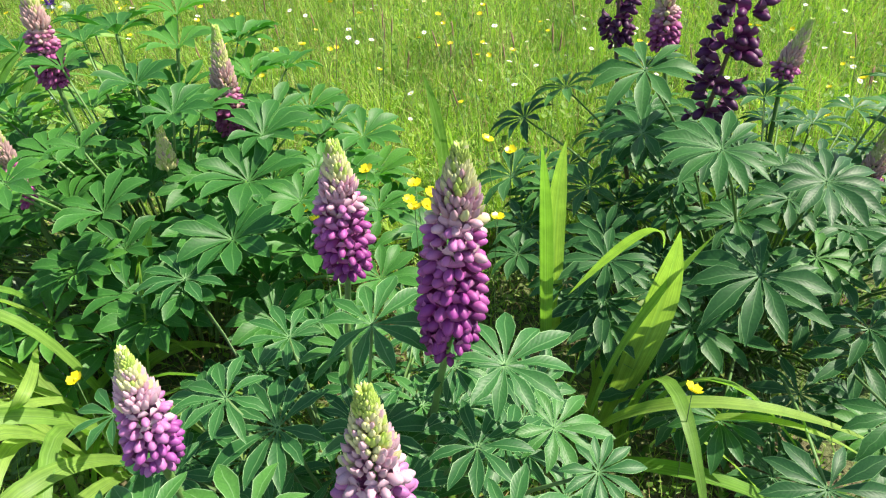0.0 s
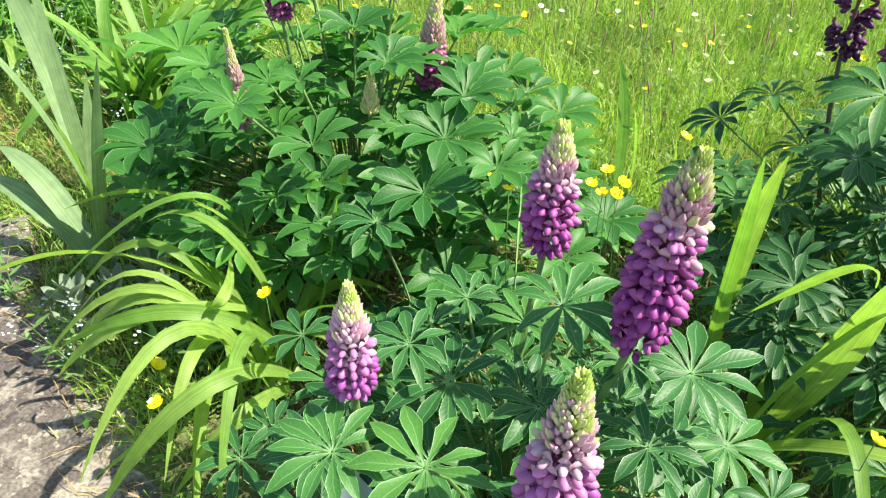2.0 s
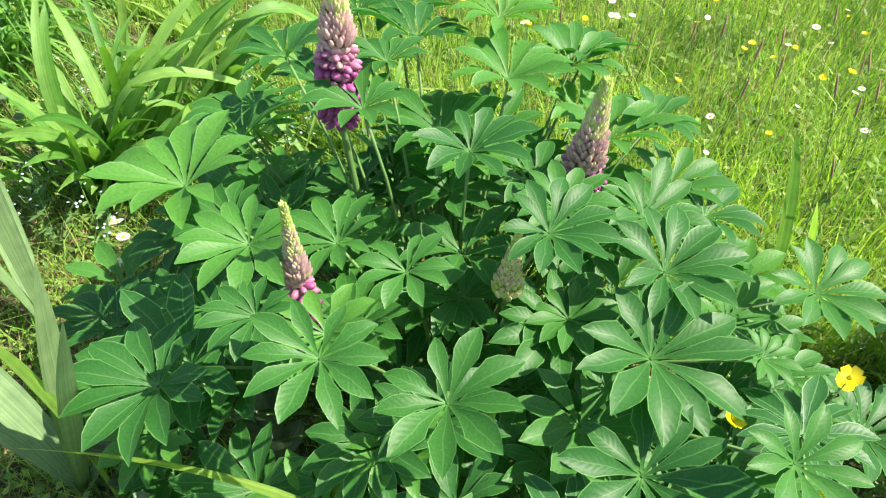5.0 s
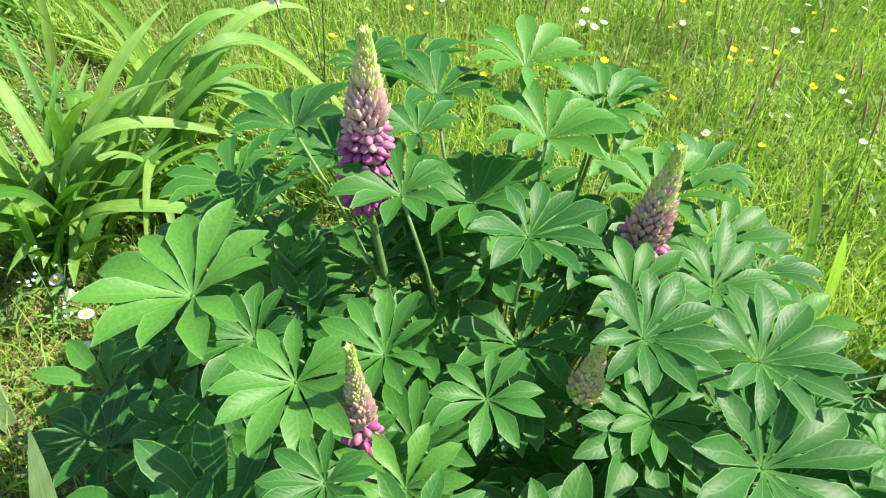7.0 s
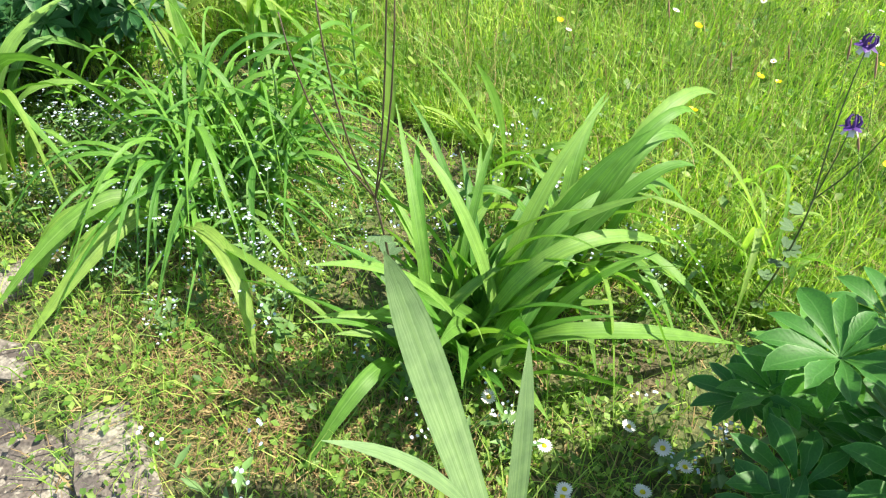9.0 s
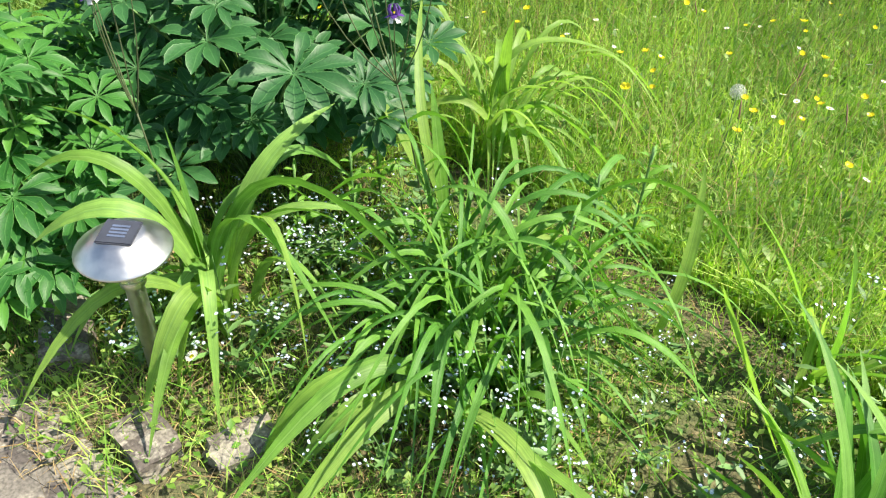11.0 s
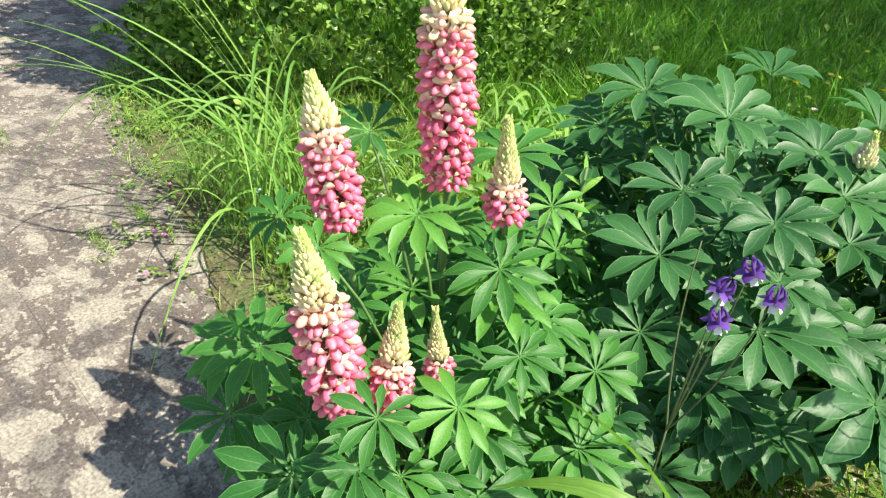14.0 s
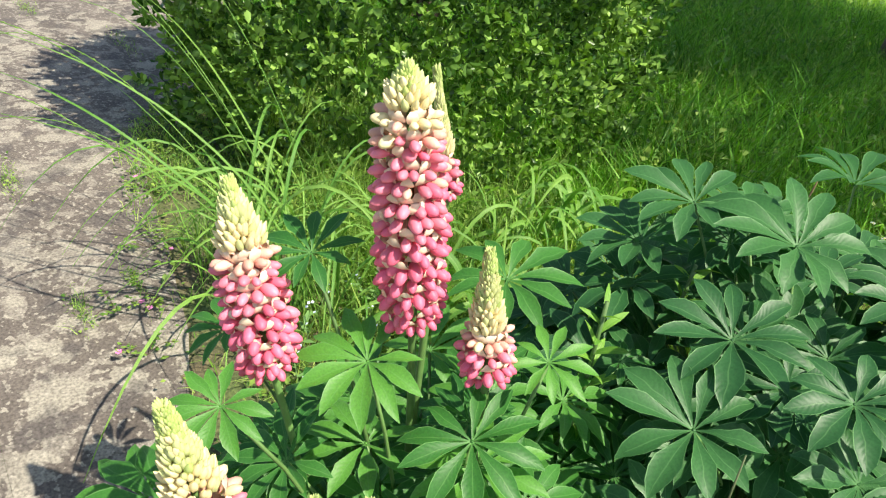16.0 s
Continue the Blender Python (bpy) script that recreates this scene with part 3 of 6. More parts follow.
LEAVES_FRONT = [
    (0.21, 0.76, 0.44, 0.081), (0.11, 0.74, 0.43, 0.071), (0.41, 0.71, 0.47, 0.061), (0.27, 1.0, 0.5, 0.074),
    (0.43, 0.98, 0.48, 0.076), (0.1, 0.93, 0.42, 0.063), (0.16, 0.93, 0.38, 0.082), (0.31, 0.76, 0.42, 0.047),
    (0.54, 0.9, 0.42, 0.046), (0.46, 0.79, 0.46, 0.064), (-0.11, 0.81, 0.2, 0.07), (-0.07, 0.93, 0.36, 0.056),
    (0.09, 1.35, 0.45, 0.074), (0.18, 0.84, 0.25, 0.074), (0.49, 0.97, 0.4, 0.061), (0.58, 0.86, 0.35, 0.049),
    (0.27, 0.96, 0.36, 0.074), (0.36, 1.03, 0.42, 0.055), (0.11, 1.09, 0.38, 0.064), (0.41, 0.91, 0.42, 0.062),
    (-0.09, 1.17, 0.4, 0.08), (0.32, 0.9, 0.34, 0.06),
]
LEAVES_RIGHT = [
    (0.82, 1.02, 0.3, 0.08), (0.92, 1.13, 0.33, 0.08), (0.72, 1.16, 0.25, 0.07), (1.0, 1.1, 0.22, 0.08),
    (0.58, 1.53, 0.63, 0.09), (0.69, 1.38, 0.57, 0.085), (0.76, 1.29, 0.42, 0.1), (0.84, 1.38, 0.53, 0.08),
    (0.61, 1.97, 0.48, 0.094), (0.6, 1.67, 0.46, 0.085), (0.72, 1.57, 0.48, 0.093), (0.77, 1.31, 0.38, 0.101),
    (0.68, 1.64, 0.38, 0.07), (0.88, 1.47, 0.48, 0.071), (0.44, 1.96, 0.43, 0.084), (0.85, 1.56, 0.4, 0.079),
    (0.55, 1.41, 0.34, 0.082), (0.67, 1.61, 0.33, 0.075), (0.35, 1.94, 0.36, 0.086), (0.88, 1.44, 0.36, 0.074),
    (0.76, 1.51, 0.38, 0.073), (0.51, 1.68, 0.33, 0.086), (0.92, 1.28, 0.3, 0.079), (0.86, 1.93, 0.44, 0.085),
    (0.97, 1.94, 0.38, 0.079), (0.34, 1.8, 0.28, 0.095), (0.7, 1.38, 0.24, 0.096), (0.56, 1.34, 0.26, 0.076),
    (0.87, 1.31, 0.18, 0.082), (0.97, 1.25, 0.18, 0.078),
]
LEAVES_PINK = [
    (-2.92, 1.58, 0.53, 0.056), (-3.2, 1.59, 0.42, 0.091), (-2.91, 1.81, 0.5, 0.061), (-2.88, 1.97, 0.4, 0.074),
    (-2.9, 1.69, 0.49, 0.068), (-3.02, 1.53, 0.36, 0.099), (-2.88, 1.74, 0.29, 0.095), (-2.83, 1.89, 0.33, 0.081),
    (-3.14, 1.71, 0.48, 0.065), (-2.98, 1.57, 0.17, 0.071), (-3.12, 1.8, 0.48, 0.078), (-3.21, 1.54, 0.3, 0.086),
    (-3.39, 1.74, 0.48, 0.065), (-3.06, 2.17, 0.5, 0.045), (-3.25, 1.88, 0.4, 0.081), (-3.19, 1.73, 0.45, 0.075),
    (-2.82, 1.68, 0.2, 0.092), (-3.25, 1.58, 0.38, 0.078), (-3.1, 1.78, 0.63, 0.07), (-3.11, 1.63, 0.63, 0.049),
    (-3.0, 1.85, 0.57, 0.079), (-3.0, 1.94, 0.64, 0.051), (-3.14, 2.0, 0.64, 0.086), (-3.17, 1.75, 0.73, 0.054),
]
LEAVES_SPENT = [
    (-2.74, 2.15, 0.49, 0.106), (-2.77, 2.4, 0.62, 0.11), (-2.68, 2.62, 0.55, 0.099), (-2.57, 2.21, 0.44, 0.126),
    (-2.85, 2.46, 0.64, 0.094), (-2.75, 2.5, 0.5, 0.109), (-2.88, 2.08, 0.42, 0.088), (-3.13, 2.89, 0.6, 0.112),
    (-2.87, 2.87, 0.58, 0.11), (-2.6, 2.57, 0.42, 0.11), (-2.78, 2.14, 0.35, 0.095), (-2.72, 2.36, 0.38, 0.101),
    (-3.09, 2.18, 0.4, 0.093), (-2.88, 2.61, 0.58, 0.112), (-2.73, 2.69, 0.4, 0.132), (-3.17, 2.3, 0.6, 0.092),
    (-3.14, 2.36, 0.67, 0.096), (-2.99, 2.39, 0.67, 0.112), (-2.95, 2.22, 0.6, 0.098), (-2.8, 2.22, 0.62, 0.078),
    (-2.9, 2.1, 0.55, 0.094),
]
SPIKES_FRONT = [
    (0.223, 1.069, 0.704, 0.222, 1.069, 0.536, 0.04), (0.38, 1.007, 0.738, 0.362, 1.003, 0.489, 0.044), (0.096, 0.81, 0.607, 0.093, 0.808, 0.464, 0.034), (0.346, 0.769, 0.641, 0.342, 0.768, 0.432, 0.043),
]
SPIKES_MIDDLE = [
    (-0.451, 1.281, 0.624, -0.443, 1.285, 0.449, 0.023), (-0.526, 1.54, 0.77, -0.53, 1.538, 0.563, 0.036), (-0.203, 1.608, 0.659, -0.216, 1.61, 0.453, 0.039), (-0.243, 1.42, 0.551, -0.25, 1.421, 0.453, 0.021),
]
SPIKES_RIGHT = [
    (0.751, 1.7, 0.74, 0.712, 1.706, 0.49, 0.066), (0.537, 2.01, 0.74, 0.541, 2.009, 0.528, 0.054), (0.629, 1.983, 0.68, 0.644, 1.982, 0.528, 0.04), (0.926, 1.965, 0.6, 0.895, 1.973, 0.478, 0.036),
    (1.009, 1.659, 0.5, 1.005, 1.66, 0.388, 0.031),
]
SPIKES_PINK = [
    (-3.111, 1.803, 0.939, -3.105, 1.835, 0.67, 0.046), (-3.198, 1.677, 0.82, -3.16, 1.7, 0.618, 0.044), (-3.052, 1.566, 0.715, -3.026, 1.606, 0.457, 0.049), (-3.0, 1.67, 0.6, -2.987, 1.657, 0.454, 0.037),
    (-2.99, 1.722, 0.573, -2.981, 1.736, 0.456, 0.026), (-3.047, 1.872, 0.776, -3.034, 1.885, 0.628, 0.039),
    (-3.2, 1.9, 0.9, -3.18, 1.92, 0.76, 0.022),
]
SPIKES_SPENT = [
    (-2.781, 2.453, 0.72, -2.778, 2.454, 0.657, 0.02),
]
STRAPS_A = [
    (-0.27, 1.13, 0.08, -0.33, 1.07, 0.36, -0.49, 1.05, 0.34, 0.014), (-0.36, 1.13, 0.36, -0.44, 1.02, 0.4, -0.72, 0.94, 0.12, 0.009), (-0.29, 1.11, 0.1, -0.49, 1.0, 0.3, -0.94, 0.96, 0.1, 0.014), (-0.23, 1.15, 0.08, -0.18, 1.16, 0.3, -0.17, 1.18, 0.42, 0.016),
    (-0.25, 1.14, 0.08, -0.18, 1.17, 0.26, -0.08, 1.2, 0.12, 0.012), (-0.35, 1.07, 0.08, -0.44, 0.99, 0.24, -0.66, 0.93, 0.05, 0.016), (-0.35, 1.07, 0.1, -0.39, 1.08, 0.25, -0.47, 1.05, 0.27, 0.014), (-0.35, 1.21, 0.12, -0.44, 1.12, 0.36, -0.78, 1.1, 0.25, 0.012),
    (-0.17, 1.01, 0.15, -0.19, 0.82, 0.28, -0.35, 0.71, 0.02, 0.014), (-0.24, 1.06, 0.15, -0.32, 0.93, 0.3, -0.52, 0.85, 0.2, 0.013), (-0.26, 0.99, 0.2, -0.21, 0.84, 0.25, -0.39, 0.74, 0.05, 0.008), (-0.19, 1.02, 0.1, -0.16, 0.86, 0.2, -0.27, 0.8, 0.02, 0.013),
    (-0.4, 1.02, 0.2, -0.26, 0.98, 0.32, -0.47, 1.21, 0.2, 0.01), (-0.36, 1.37, 0.1, -0.26, 1.28, 0.3, -0.21, 1.28, 0.42, 0.016), (-0.31, 1.07, 0.2, -0.38, 0.9, 0.28, -0.57, 0.85, 0.1, 0.012), (-0.74, 1.16, 0.05, -0.76, 1.15, 0.28, -0.76, 1.12, 0.45, 0.019),
]
STRAPS_B = [
    (0.46, 1.33, 0.08, 0.45, 1.32, 0.4, 0.44, 1.26, 0.62, 0.012), (0.47, 1.47, 0.1, 0.46, 1.38, 0.4, 0.47, 1.32, 0.6, 0.016), (0.57, 1.3, 0.05, 0.62, 1.28, 0.3, 0.63, 1.23, 0.52, 0.026), (0.54, 1.25, 0.1, 0.59, 1.26, 0.3, 0.68, 1.26, 0.5, 0.015),
    (0.61, 1.22, 0.5, 0.58, 1.24, 0.5, 0.49, 1.29, 0.35, 0.01), (0.56, 1.27, 0.08, 0.71, 1.14, 0.3, 0.99, 1.24, 0.15, 0.016), (0.58, 1.2, 0.08, 0.72, 1.09, 0.2, 0.88, 1.16, 0.05, 0.018), (0.5, 1.32, 0.1, 0.55, 1.34, 0.2, 0.65, 1.32, 0.3, 0.013),
    (0.65, 1.27, 0.05, 0.75, 1.14, 0.28, 0.97, 1.2, 0.15, 0.012),
]
STRAPS_C = [
    (-1.4, 1.8, 0.05, -1.43, 1.81, 0.3, -1.54, 1.98, 0.45, 0.011), (-1.32, 1.83, 0.05, -1.22, 1.87, 0.28, -1.15, 1.98, 0.36, 0.022), (-1.31, 1.83, 0.05, -1.18, 1.85, 0.32, -0.99, 2.07, 0.2, 0.016), (-1.3, 1.85, 0.05, -1.26, 1.96, 0.3, -1.18, 2.15, 0.45, 0.015),
    (-1.27, 1.91, 0.05, -1.12, 2.06, 0.4, -1.02, 2.2, 0.42, 0.013), (-1.25, 1.92, 0.05, -1.1, 2.08, 0.3, -0.98, 2.2, 0.3, 0.016), (-1.27, 1.82, 0.05, -1.09, 1.78, 0.22, -0.81, 2.03, 0.02, 0.019), (-1.45, 1.75, 0.05, -1.56, 1.67, 0.22, -1.83, 1.76, 0.1, 0.012),
    (-1.44, 1.71, 0.05, -1.45, 1.59, 0.14, -1.52, 1.46, 0.0, 0.016), (-1.38, 1.8, 0.05, -1.44, 1.84, 0.3, -1.48, 1.94, 0.42, 0.012), (-1.35, 1.85, 0.05, -1.41, 1.86, 0.25, -1.55, 1.85, 0.35, 0.013),
]
STRAPS_D = [
    (-1.41, 2.33, 0.03, -1.43, 2.33, 0.22, -1.48, 2.27, 0.4, 0.02), (-1.41, 2.33, 0.03, -1.45, 2.31, 0.16, -1.47, 2.22, 0.28, 0.011), (-1.19, 2.1, 0.03, -1.07, 2.0, 0.2, -0.84, 2.11, 0.02, 0.011), (-0.76, 2.25, 0.03, -0.88, 2.23, 0.25, -1.0, 2.14, 0.4, 0.013),
    (-0.79, 2.24, 0.03, -0.93, 2.11, 0.24, -1.1, 2.08, 0.3, 0.009), (-0.75, 2.27, 0.03, -0.83, 2.2, 0.2, -0.91, 2.2, 0.28, 0.008),
]
STRAPS_E = [
    (-2.57, 1.9, 0.03, -2.66, 1.9, 0.33, -2.89, 1.86, 0.425, 0.014), (-2.57, 1.9, 0.03, -2.68, 1.84, 0.36, -2.87, 1.755, 0.31, 0.018), (-2.57, 1.88, 0.03, -2.62, 1.8, 0.31, -2.78, 1.69, 0.25, 0.021), (-2.53, 1.92, 0.05, -2.49, 1.96, 0.32, -2.44, 2.17, 0.425, 0.022),
    (-2.55, 1.88, 0.05, -2.38, 1.91, 0.4, -2.1, 1.98, 0.2, 0.019), (-2.55, 1.87, 0.05, -2.42, 1.86, 0.34, -2.2, 1.84, 0.12, 0.015), (-2.53, 1.88, 0.05, -2.38, 1.87, 0.35, -2.24, 1.78, 0.08, 0.01), (-2.53, 1.86, 0.08, -2.46, 1.73, 0.23, -2.5, 1.62, 0.02, 0.019),
    (-2.58, 1.9, 0.03, -2.6, 1.9, 0.25, -2.62, 1.9, 0.44, 0.012), (-2.56, 1.85, 0.03, -2.45, 1.78, 0.25, -2.36, 1.66, 0.0, 0.013), (-2.55, 1.92, 0.03, -2.46, 1.96, 0.26, -2.3, 2.05, 0.28, 0.014), (-2.56, 1.88, 0.03, -2.6, 1.74, 0.2, -2.7, 1.64, 0.05, 0.012),
    (-2.24, 2.31, 0.05, -2.28, 2.33, 0.25, -2.33, 2.37, 0.42, 0.016), (-2.33, 2.41, 0.05, -2.38, 2.36, 0.25, -2.46, 2.34, 0.38, 0.017),
]
STRAPS_F = [
    (-2.34, 2.86, 0.03, -2.54, 2.91, 0.3, -2.81, 3.02, 0.5, 0.016), (-2.35, 2.82, 0.03, -2.3, 2.8, 0.35, -2.07, 3.04, 0.3, 0.015), (-2.35, 2.79, 0.03, -2.25, 2.68, 0.3, -2.06, 2.89, 0.2, 0.015), (-2.33, 2.87, 0.05, -2.16, 2.72, 0.25, -1.92, 2.79, 0.02, 0.014),
    (-2.33, 2.72, 0.05, -2.23, 2.61, 0.28, -2.1, 2.69, 0.1, 0.012), (-2.36, 2.91, 0.03, -2.33, 2.78, 0.3, -2.3, 2.74, 0.45, 0.02), (-2.28, 2.43, 0.03, -2.37, 2.41, 0.3, -2.52, 2.67, 0.5, 0.013), (-2.2, 2.27, 0.05, -2.08, 2.23, 0.2, -1.86, 2.47, 0.05, 0.017),
]
STRAPS_G = [
    (-1.41, 2.28, 0.03, -1.51, 2.37, 0.2, -1.64, 2.32, 0.38, 0.013), (-1.41, 2.29, 0.03, -1.52, 2.35, 0.16, -1.62, 2.27, 0.26, 0.01), (-1.73, 2.3, 0.03, -1.72, 2.36, 0.2, -1.75, 2.41, 0.4, 0.013), (-1.45, 2.09, 0.03, -1.57, 2.12, 0.2, -1.65, 2.11, 0.35, 0.011),
    (-2.13, 1.85, 0.1, -2.18, 1.73, 0.16, -2.26, 1.65, 0.0, 0.023), (-2.11, 1.84, 0.1, -2.13, 1.73, 0.13, -2.2, 1.67, 0.0, 0.018), (-2.1, 1.84, 0.1, -1.99, 1.81, 0.16, -1.88, 1.86, 0.02, 0.013), (-2.49, 1.7, 0.02, -2.48, 1.76, 0.18, -2.42, 1.76, 0.25, 0.015),
]
STRAPS_H = [
    (-2.03, 1.84, 0.1, -2.13, 1.78, 0.19, -2.21, 1.51, 0.08, 0.018), (-2.03, 1.85, 0.1, -1.82, 1.76, 0.17, -1.7, 1.63, 0.02, 0.019), (-2.04, 1.85, 0.1, -2.08, 1.75, 0.15, -2.14, 1.49, 0.03, 0.02), (-2.02, 1.88, 0.08, -1.72, 1.74, 0.18, -1.54, 1.73, 0.06, 0.012),
]
STRAPS_I = [
    (-1.14, 1.41, 0.03, -1.29, 1.5, 0.346, -1.34, 1.475, 0.595, 0.031), (-1.13, 1.41, 0.03, -1.145, 1.425, 0.34, -1.16, 1.44, 0.56, 0.018), (-1.13, 1.4, 0.03, -1.2, 1.34, 0.37, -1.32, 1.27, 0.53, 0.021), (-0.82, 1.17, 0.02, -0.77, 1.18, 0.29, -0.72, 1.19, 0.52, 0.024),
    (-0.82, 1.17, 0.02, -0.67, 1.12, 0.35, -0.52, 1.07, 0.63, 0.014), (-0.82, 1.17, 0.02, -0.74, 1.33, 0.19, -0.66, 1.5, 0.3, 0.018), (-0.82, 1.17, 0.02, -0.94, 1.18, 0.21, -1.07, 1.18, 0.28, 0.026), (-0.82, 1.17, 0.02, -0.97, 1.16, 0.17, -1.12, 1.15, 0.2, 0.026),
]
STRAPS_J = [
    (0.14, 1.98, 0.08, 0.12, 2.04, 0.25, 0.08, 2.05, 0.42, 0.018), (0.18, 1.98, 0.06, 0.17, 1.99, 0.2, 0.15, 1.99, 0.32, 0.015),
]
STRAPS_K = [
    (-1.18, 2.02, 0.03, -1.1, 2.15, 0.36, -0.97, 2.39, 0.19, 0.019), (-1.18, 2.02, 0.03, -1.12, 2.12, 0.27, -1.0, 2.26, 0.12, 0.016), (-1.18, 2.05, 0.03, -1.1, 2.2, 0.36, -0.98, 2.4, 0.36, 0.018), (-1.2, 2.05, 0.03, -1.22, 2.12, 0.28, -1.2, 2.32, 0.36, 0.014),
]
STRAPS_T = [
    (-3.79, 2.09, 0.1, -3.89, 1.91, 0.5, -4.15, 1.61, 0.68, 0.0028), (-3.88, 2.1, 0.1, -3.87, 1.84, 0.45, -4.08, 1.58, 0.55, 0.0026), (-3.83, 2.11, 0.1, -4.06, 1.95, 0.55, -3.97, 1.71, 0.78, 0.0026), (-3.86, 2.15, 0.1, -4.06, 2.03, 0.5, -4.06, 1.86, 0.75, 0.0026),
    (-3.84, 2.08, 0.1, -3.85, 1.81, 0.5, -4.16, 1.6, 0.6, 0.003),
]
COLUMBINE_E = [
    (-2.44, 2.1, 0.74), (-2.42, 2.14, 0.74), (-2.39, 2.18, 0.85), (-2.37, 2.22, 0.85),
    (-2.35, 2.11, 0.82), (-2.27, 2.11, 0.66), (-2.26, 2.15, 0.7), (-2.24, 2.19, 0.71),
]
COLUMBINE_D = [
    (-2.72, 1.93, 0.71), (-2.73, 1.9, 0.69), (-2.72, 1.89, 0.66), (-2.69, 1.95, 0.68),
]
COLUMBINE_C = [
    (-0.83, 2.05, 0.67), (-0.76, 1.97, 0.69), (-0.83, 1.94, 0.6),
]
BUTTERCUPS = [
    (0.13, 1.43, 0.47), (0.22, 1.41, 0.46), (0.25, 1.4, 0.45), (0.22, 1.4, 0.42),
    (0.24, 1.41, 0.42), (0.31, 1.62, 0.45), (0.36, 1.42, 0.4), (0.03, 1.37, 0.42),
    (-0.22, 1.03, 0.3), (0.66, 1.1, 0.36), (0.35, 1.68, 0.4), (0.1, 1.26, 0.47),
    (0.17, 1.54, 0.35), (-0.33, 0.88, 0.22), (-0.29, 0.83, 0.2), (-0.12, 0.71, 0.2),
    (-0.16, 0.69, 0.2),
]
DAISIES = [
    (-0.96, 1.6), (-0.9, 1.67), (-0.87, 1.61), (-0.94, 1.69),
    (-1.13, 1.63), (-1.08, 1.56), (-0.91, 1.55), (-1.0, 1.72),
    (-1.18, 1.67), (-1.2, 1.67), (-1.08, 1.55), (-0.96, 1.61),
    (-1.25, 1.7), (-2.88, 1.99), (-2.75, 1.83), (-2.12, 2.12),
    (-2.49, 1.86), (-2.5, 1.75),
]


# ---- lupines ----
def lupine_leaf_mesh(seed, mat, rounded=0.0, cup=0.0, broad=1.0):
    """A palmate leaf of reach 1: nine to twelve leaflets round a hub."""
    r = random.Random(seed)
    s = Shape()
    n = r.choice((9, 10, 10, 11))
    gap = r.uniform(0.25, 0.6)
    for k in range(n):
        az = gap / 2 + (2 * math.pi - gap) * (k + 0.5) / n + r.uniform(-0.07, 0.07) - math.pi / 2
        length = (1.0 - 0.22 * abs(math.cos((az + math.pi / 2) / 2)) ** 4) * r.uniform(0.86, 1.04)
        rise, droop = r.uniform(0.25, 0.45) + cup, r.uniform(0.25, 0.5)
        out, side = Vector((math.cos(az), math.sin(az), 0)), Vector((-math.sin(az), math.cos(az), 0))
        side = (side + Vector((0, 0, r.uniform(-0.25, 0.25)))).normalized()
        wide = r.uniform(0.122, 0.15) * (1 + 0.25 * rounded) * broad
        pts, ws = [], []
        for j in range(8):
            t = j / 7
            pts.append(out * (length * (0.02 + 0.98 * t)) + Vector((0, 0, length * (rise * t - droop * t * t))) + side * (0.05 * math.sin(2.5 * t) * r.uniform(-1, 1) * 0.3))
            peak = 0.54 + 0.07 * rounded
            prof = 0.05 + 0.95 * (t / peak) ** 1.4 if t < peak else (1 - ((t - peak) / (1 - peak)) ** (2.0 + 0.6 * rounded)) ** 0.9
            ws.append(max(0.006, wide * prof * length))
        s.ribbon(pts, [side] * 8, ws, 0.46)
    s.tube([Vector((0, 0, -0.04)), Vector((0, 0, 0.012))], [0.03, 0.02], 6)
    return s.mesh("leaf", [mat])


LEAF_MESHES = {"cup": [lupine_leaf_mesh(60 + k, LUPINE_LEAF, 0.2, 0.3, 1.15) for k in range(8)], "blue": [lupine_leaf_mesh(40 + k, LUPINE_BLUE) for k in range(8)], "deep": [lupine_leaf_mesh(80 + k, LUPINE_DEEP) for k in range(8)], "fresh": [lupine_leaf_mesh(k, LUPINE_LEAF) for k in range(8)], "dark": [lupine_leaf_mesh(20 + k, LUPINE_DARK, 0.5, 0.2, 1.0) for k in range(8)]}


def floret_mesh(mat, pale, openness):
    """One pea flower of length 1 that points along x: a blunt keel with a folded-back banner; a bud when openness is 0."""
    s = Shape()
    rings = [(0.0, 0.1), (0.3, 0.25), (0.6, 0.34), (0.86, 0.26), (1.0, 0.09)]
    n0 = len(s.v)
    for k, (x, rad) in enumerate(rings):
        for j in range(8):
            t = 2 * math.pi * j / 8
            s.v.append((x, rad * math.cos(t) * (0.86 - 0.2 * max(0, math.sin(t))), rad * math.sin(t) * 0.8 - 0.14 * x * x * openness))
            s.uv.append((j / 8, x))
    for k in range(4):
        for j in range(8):
            a, b = n0 + 8 * k + j, n0 + 8 * k + (j + 1) % 8
            s.f.append((a, b, b + 8, a + 8))
            s.i.append(0)
    s.f.append(tuple(range(n0 + 32, n0 + 40)))
    s.i.append(0)
    if openness:
        pts = [Vector((0.2, 0, 0.12)), Vector((0.52, 0, 0.34)), Vector((0.62, 0, 0.55)), Vector((0.48, 0, 0.76))]
        s.ribbon(pts, [Vector((0, 1, 0))] * 4, [0.26, 0.38, 0.32, 0.1], -0.3, [Vector((1, 0, 0.3))] * 4, 1)
    return s.mesh("floret", [mat, pale])


FLORETS = {k: [floret_mesh(m, CREAM if k == "pink" else v[max(2, i - 1)], 0 if i < 2 else 1) for i, m in enumerate(v)] for k, v in PETALS.items()}


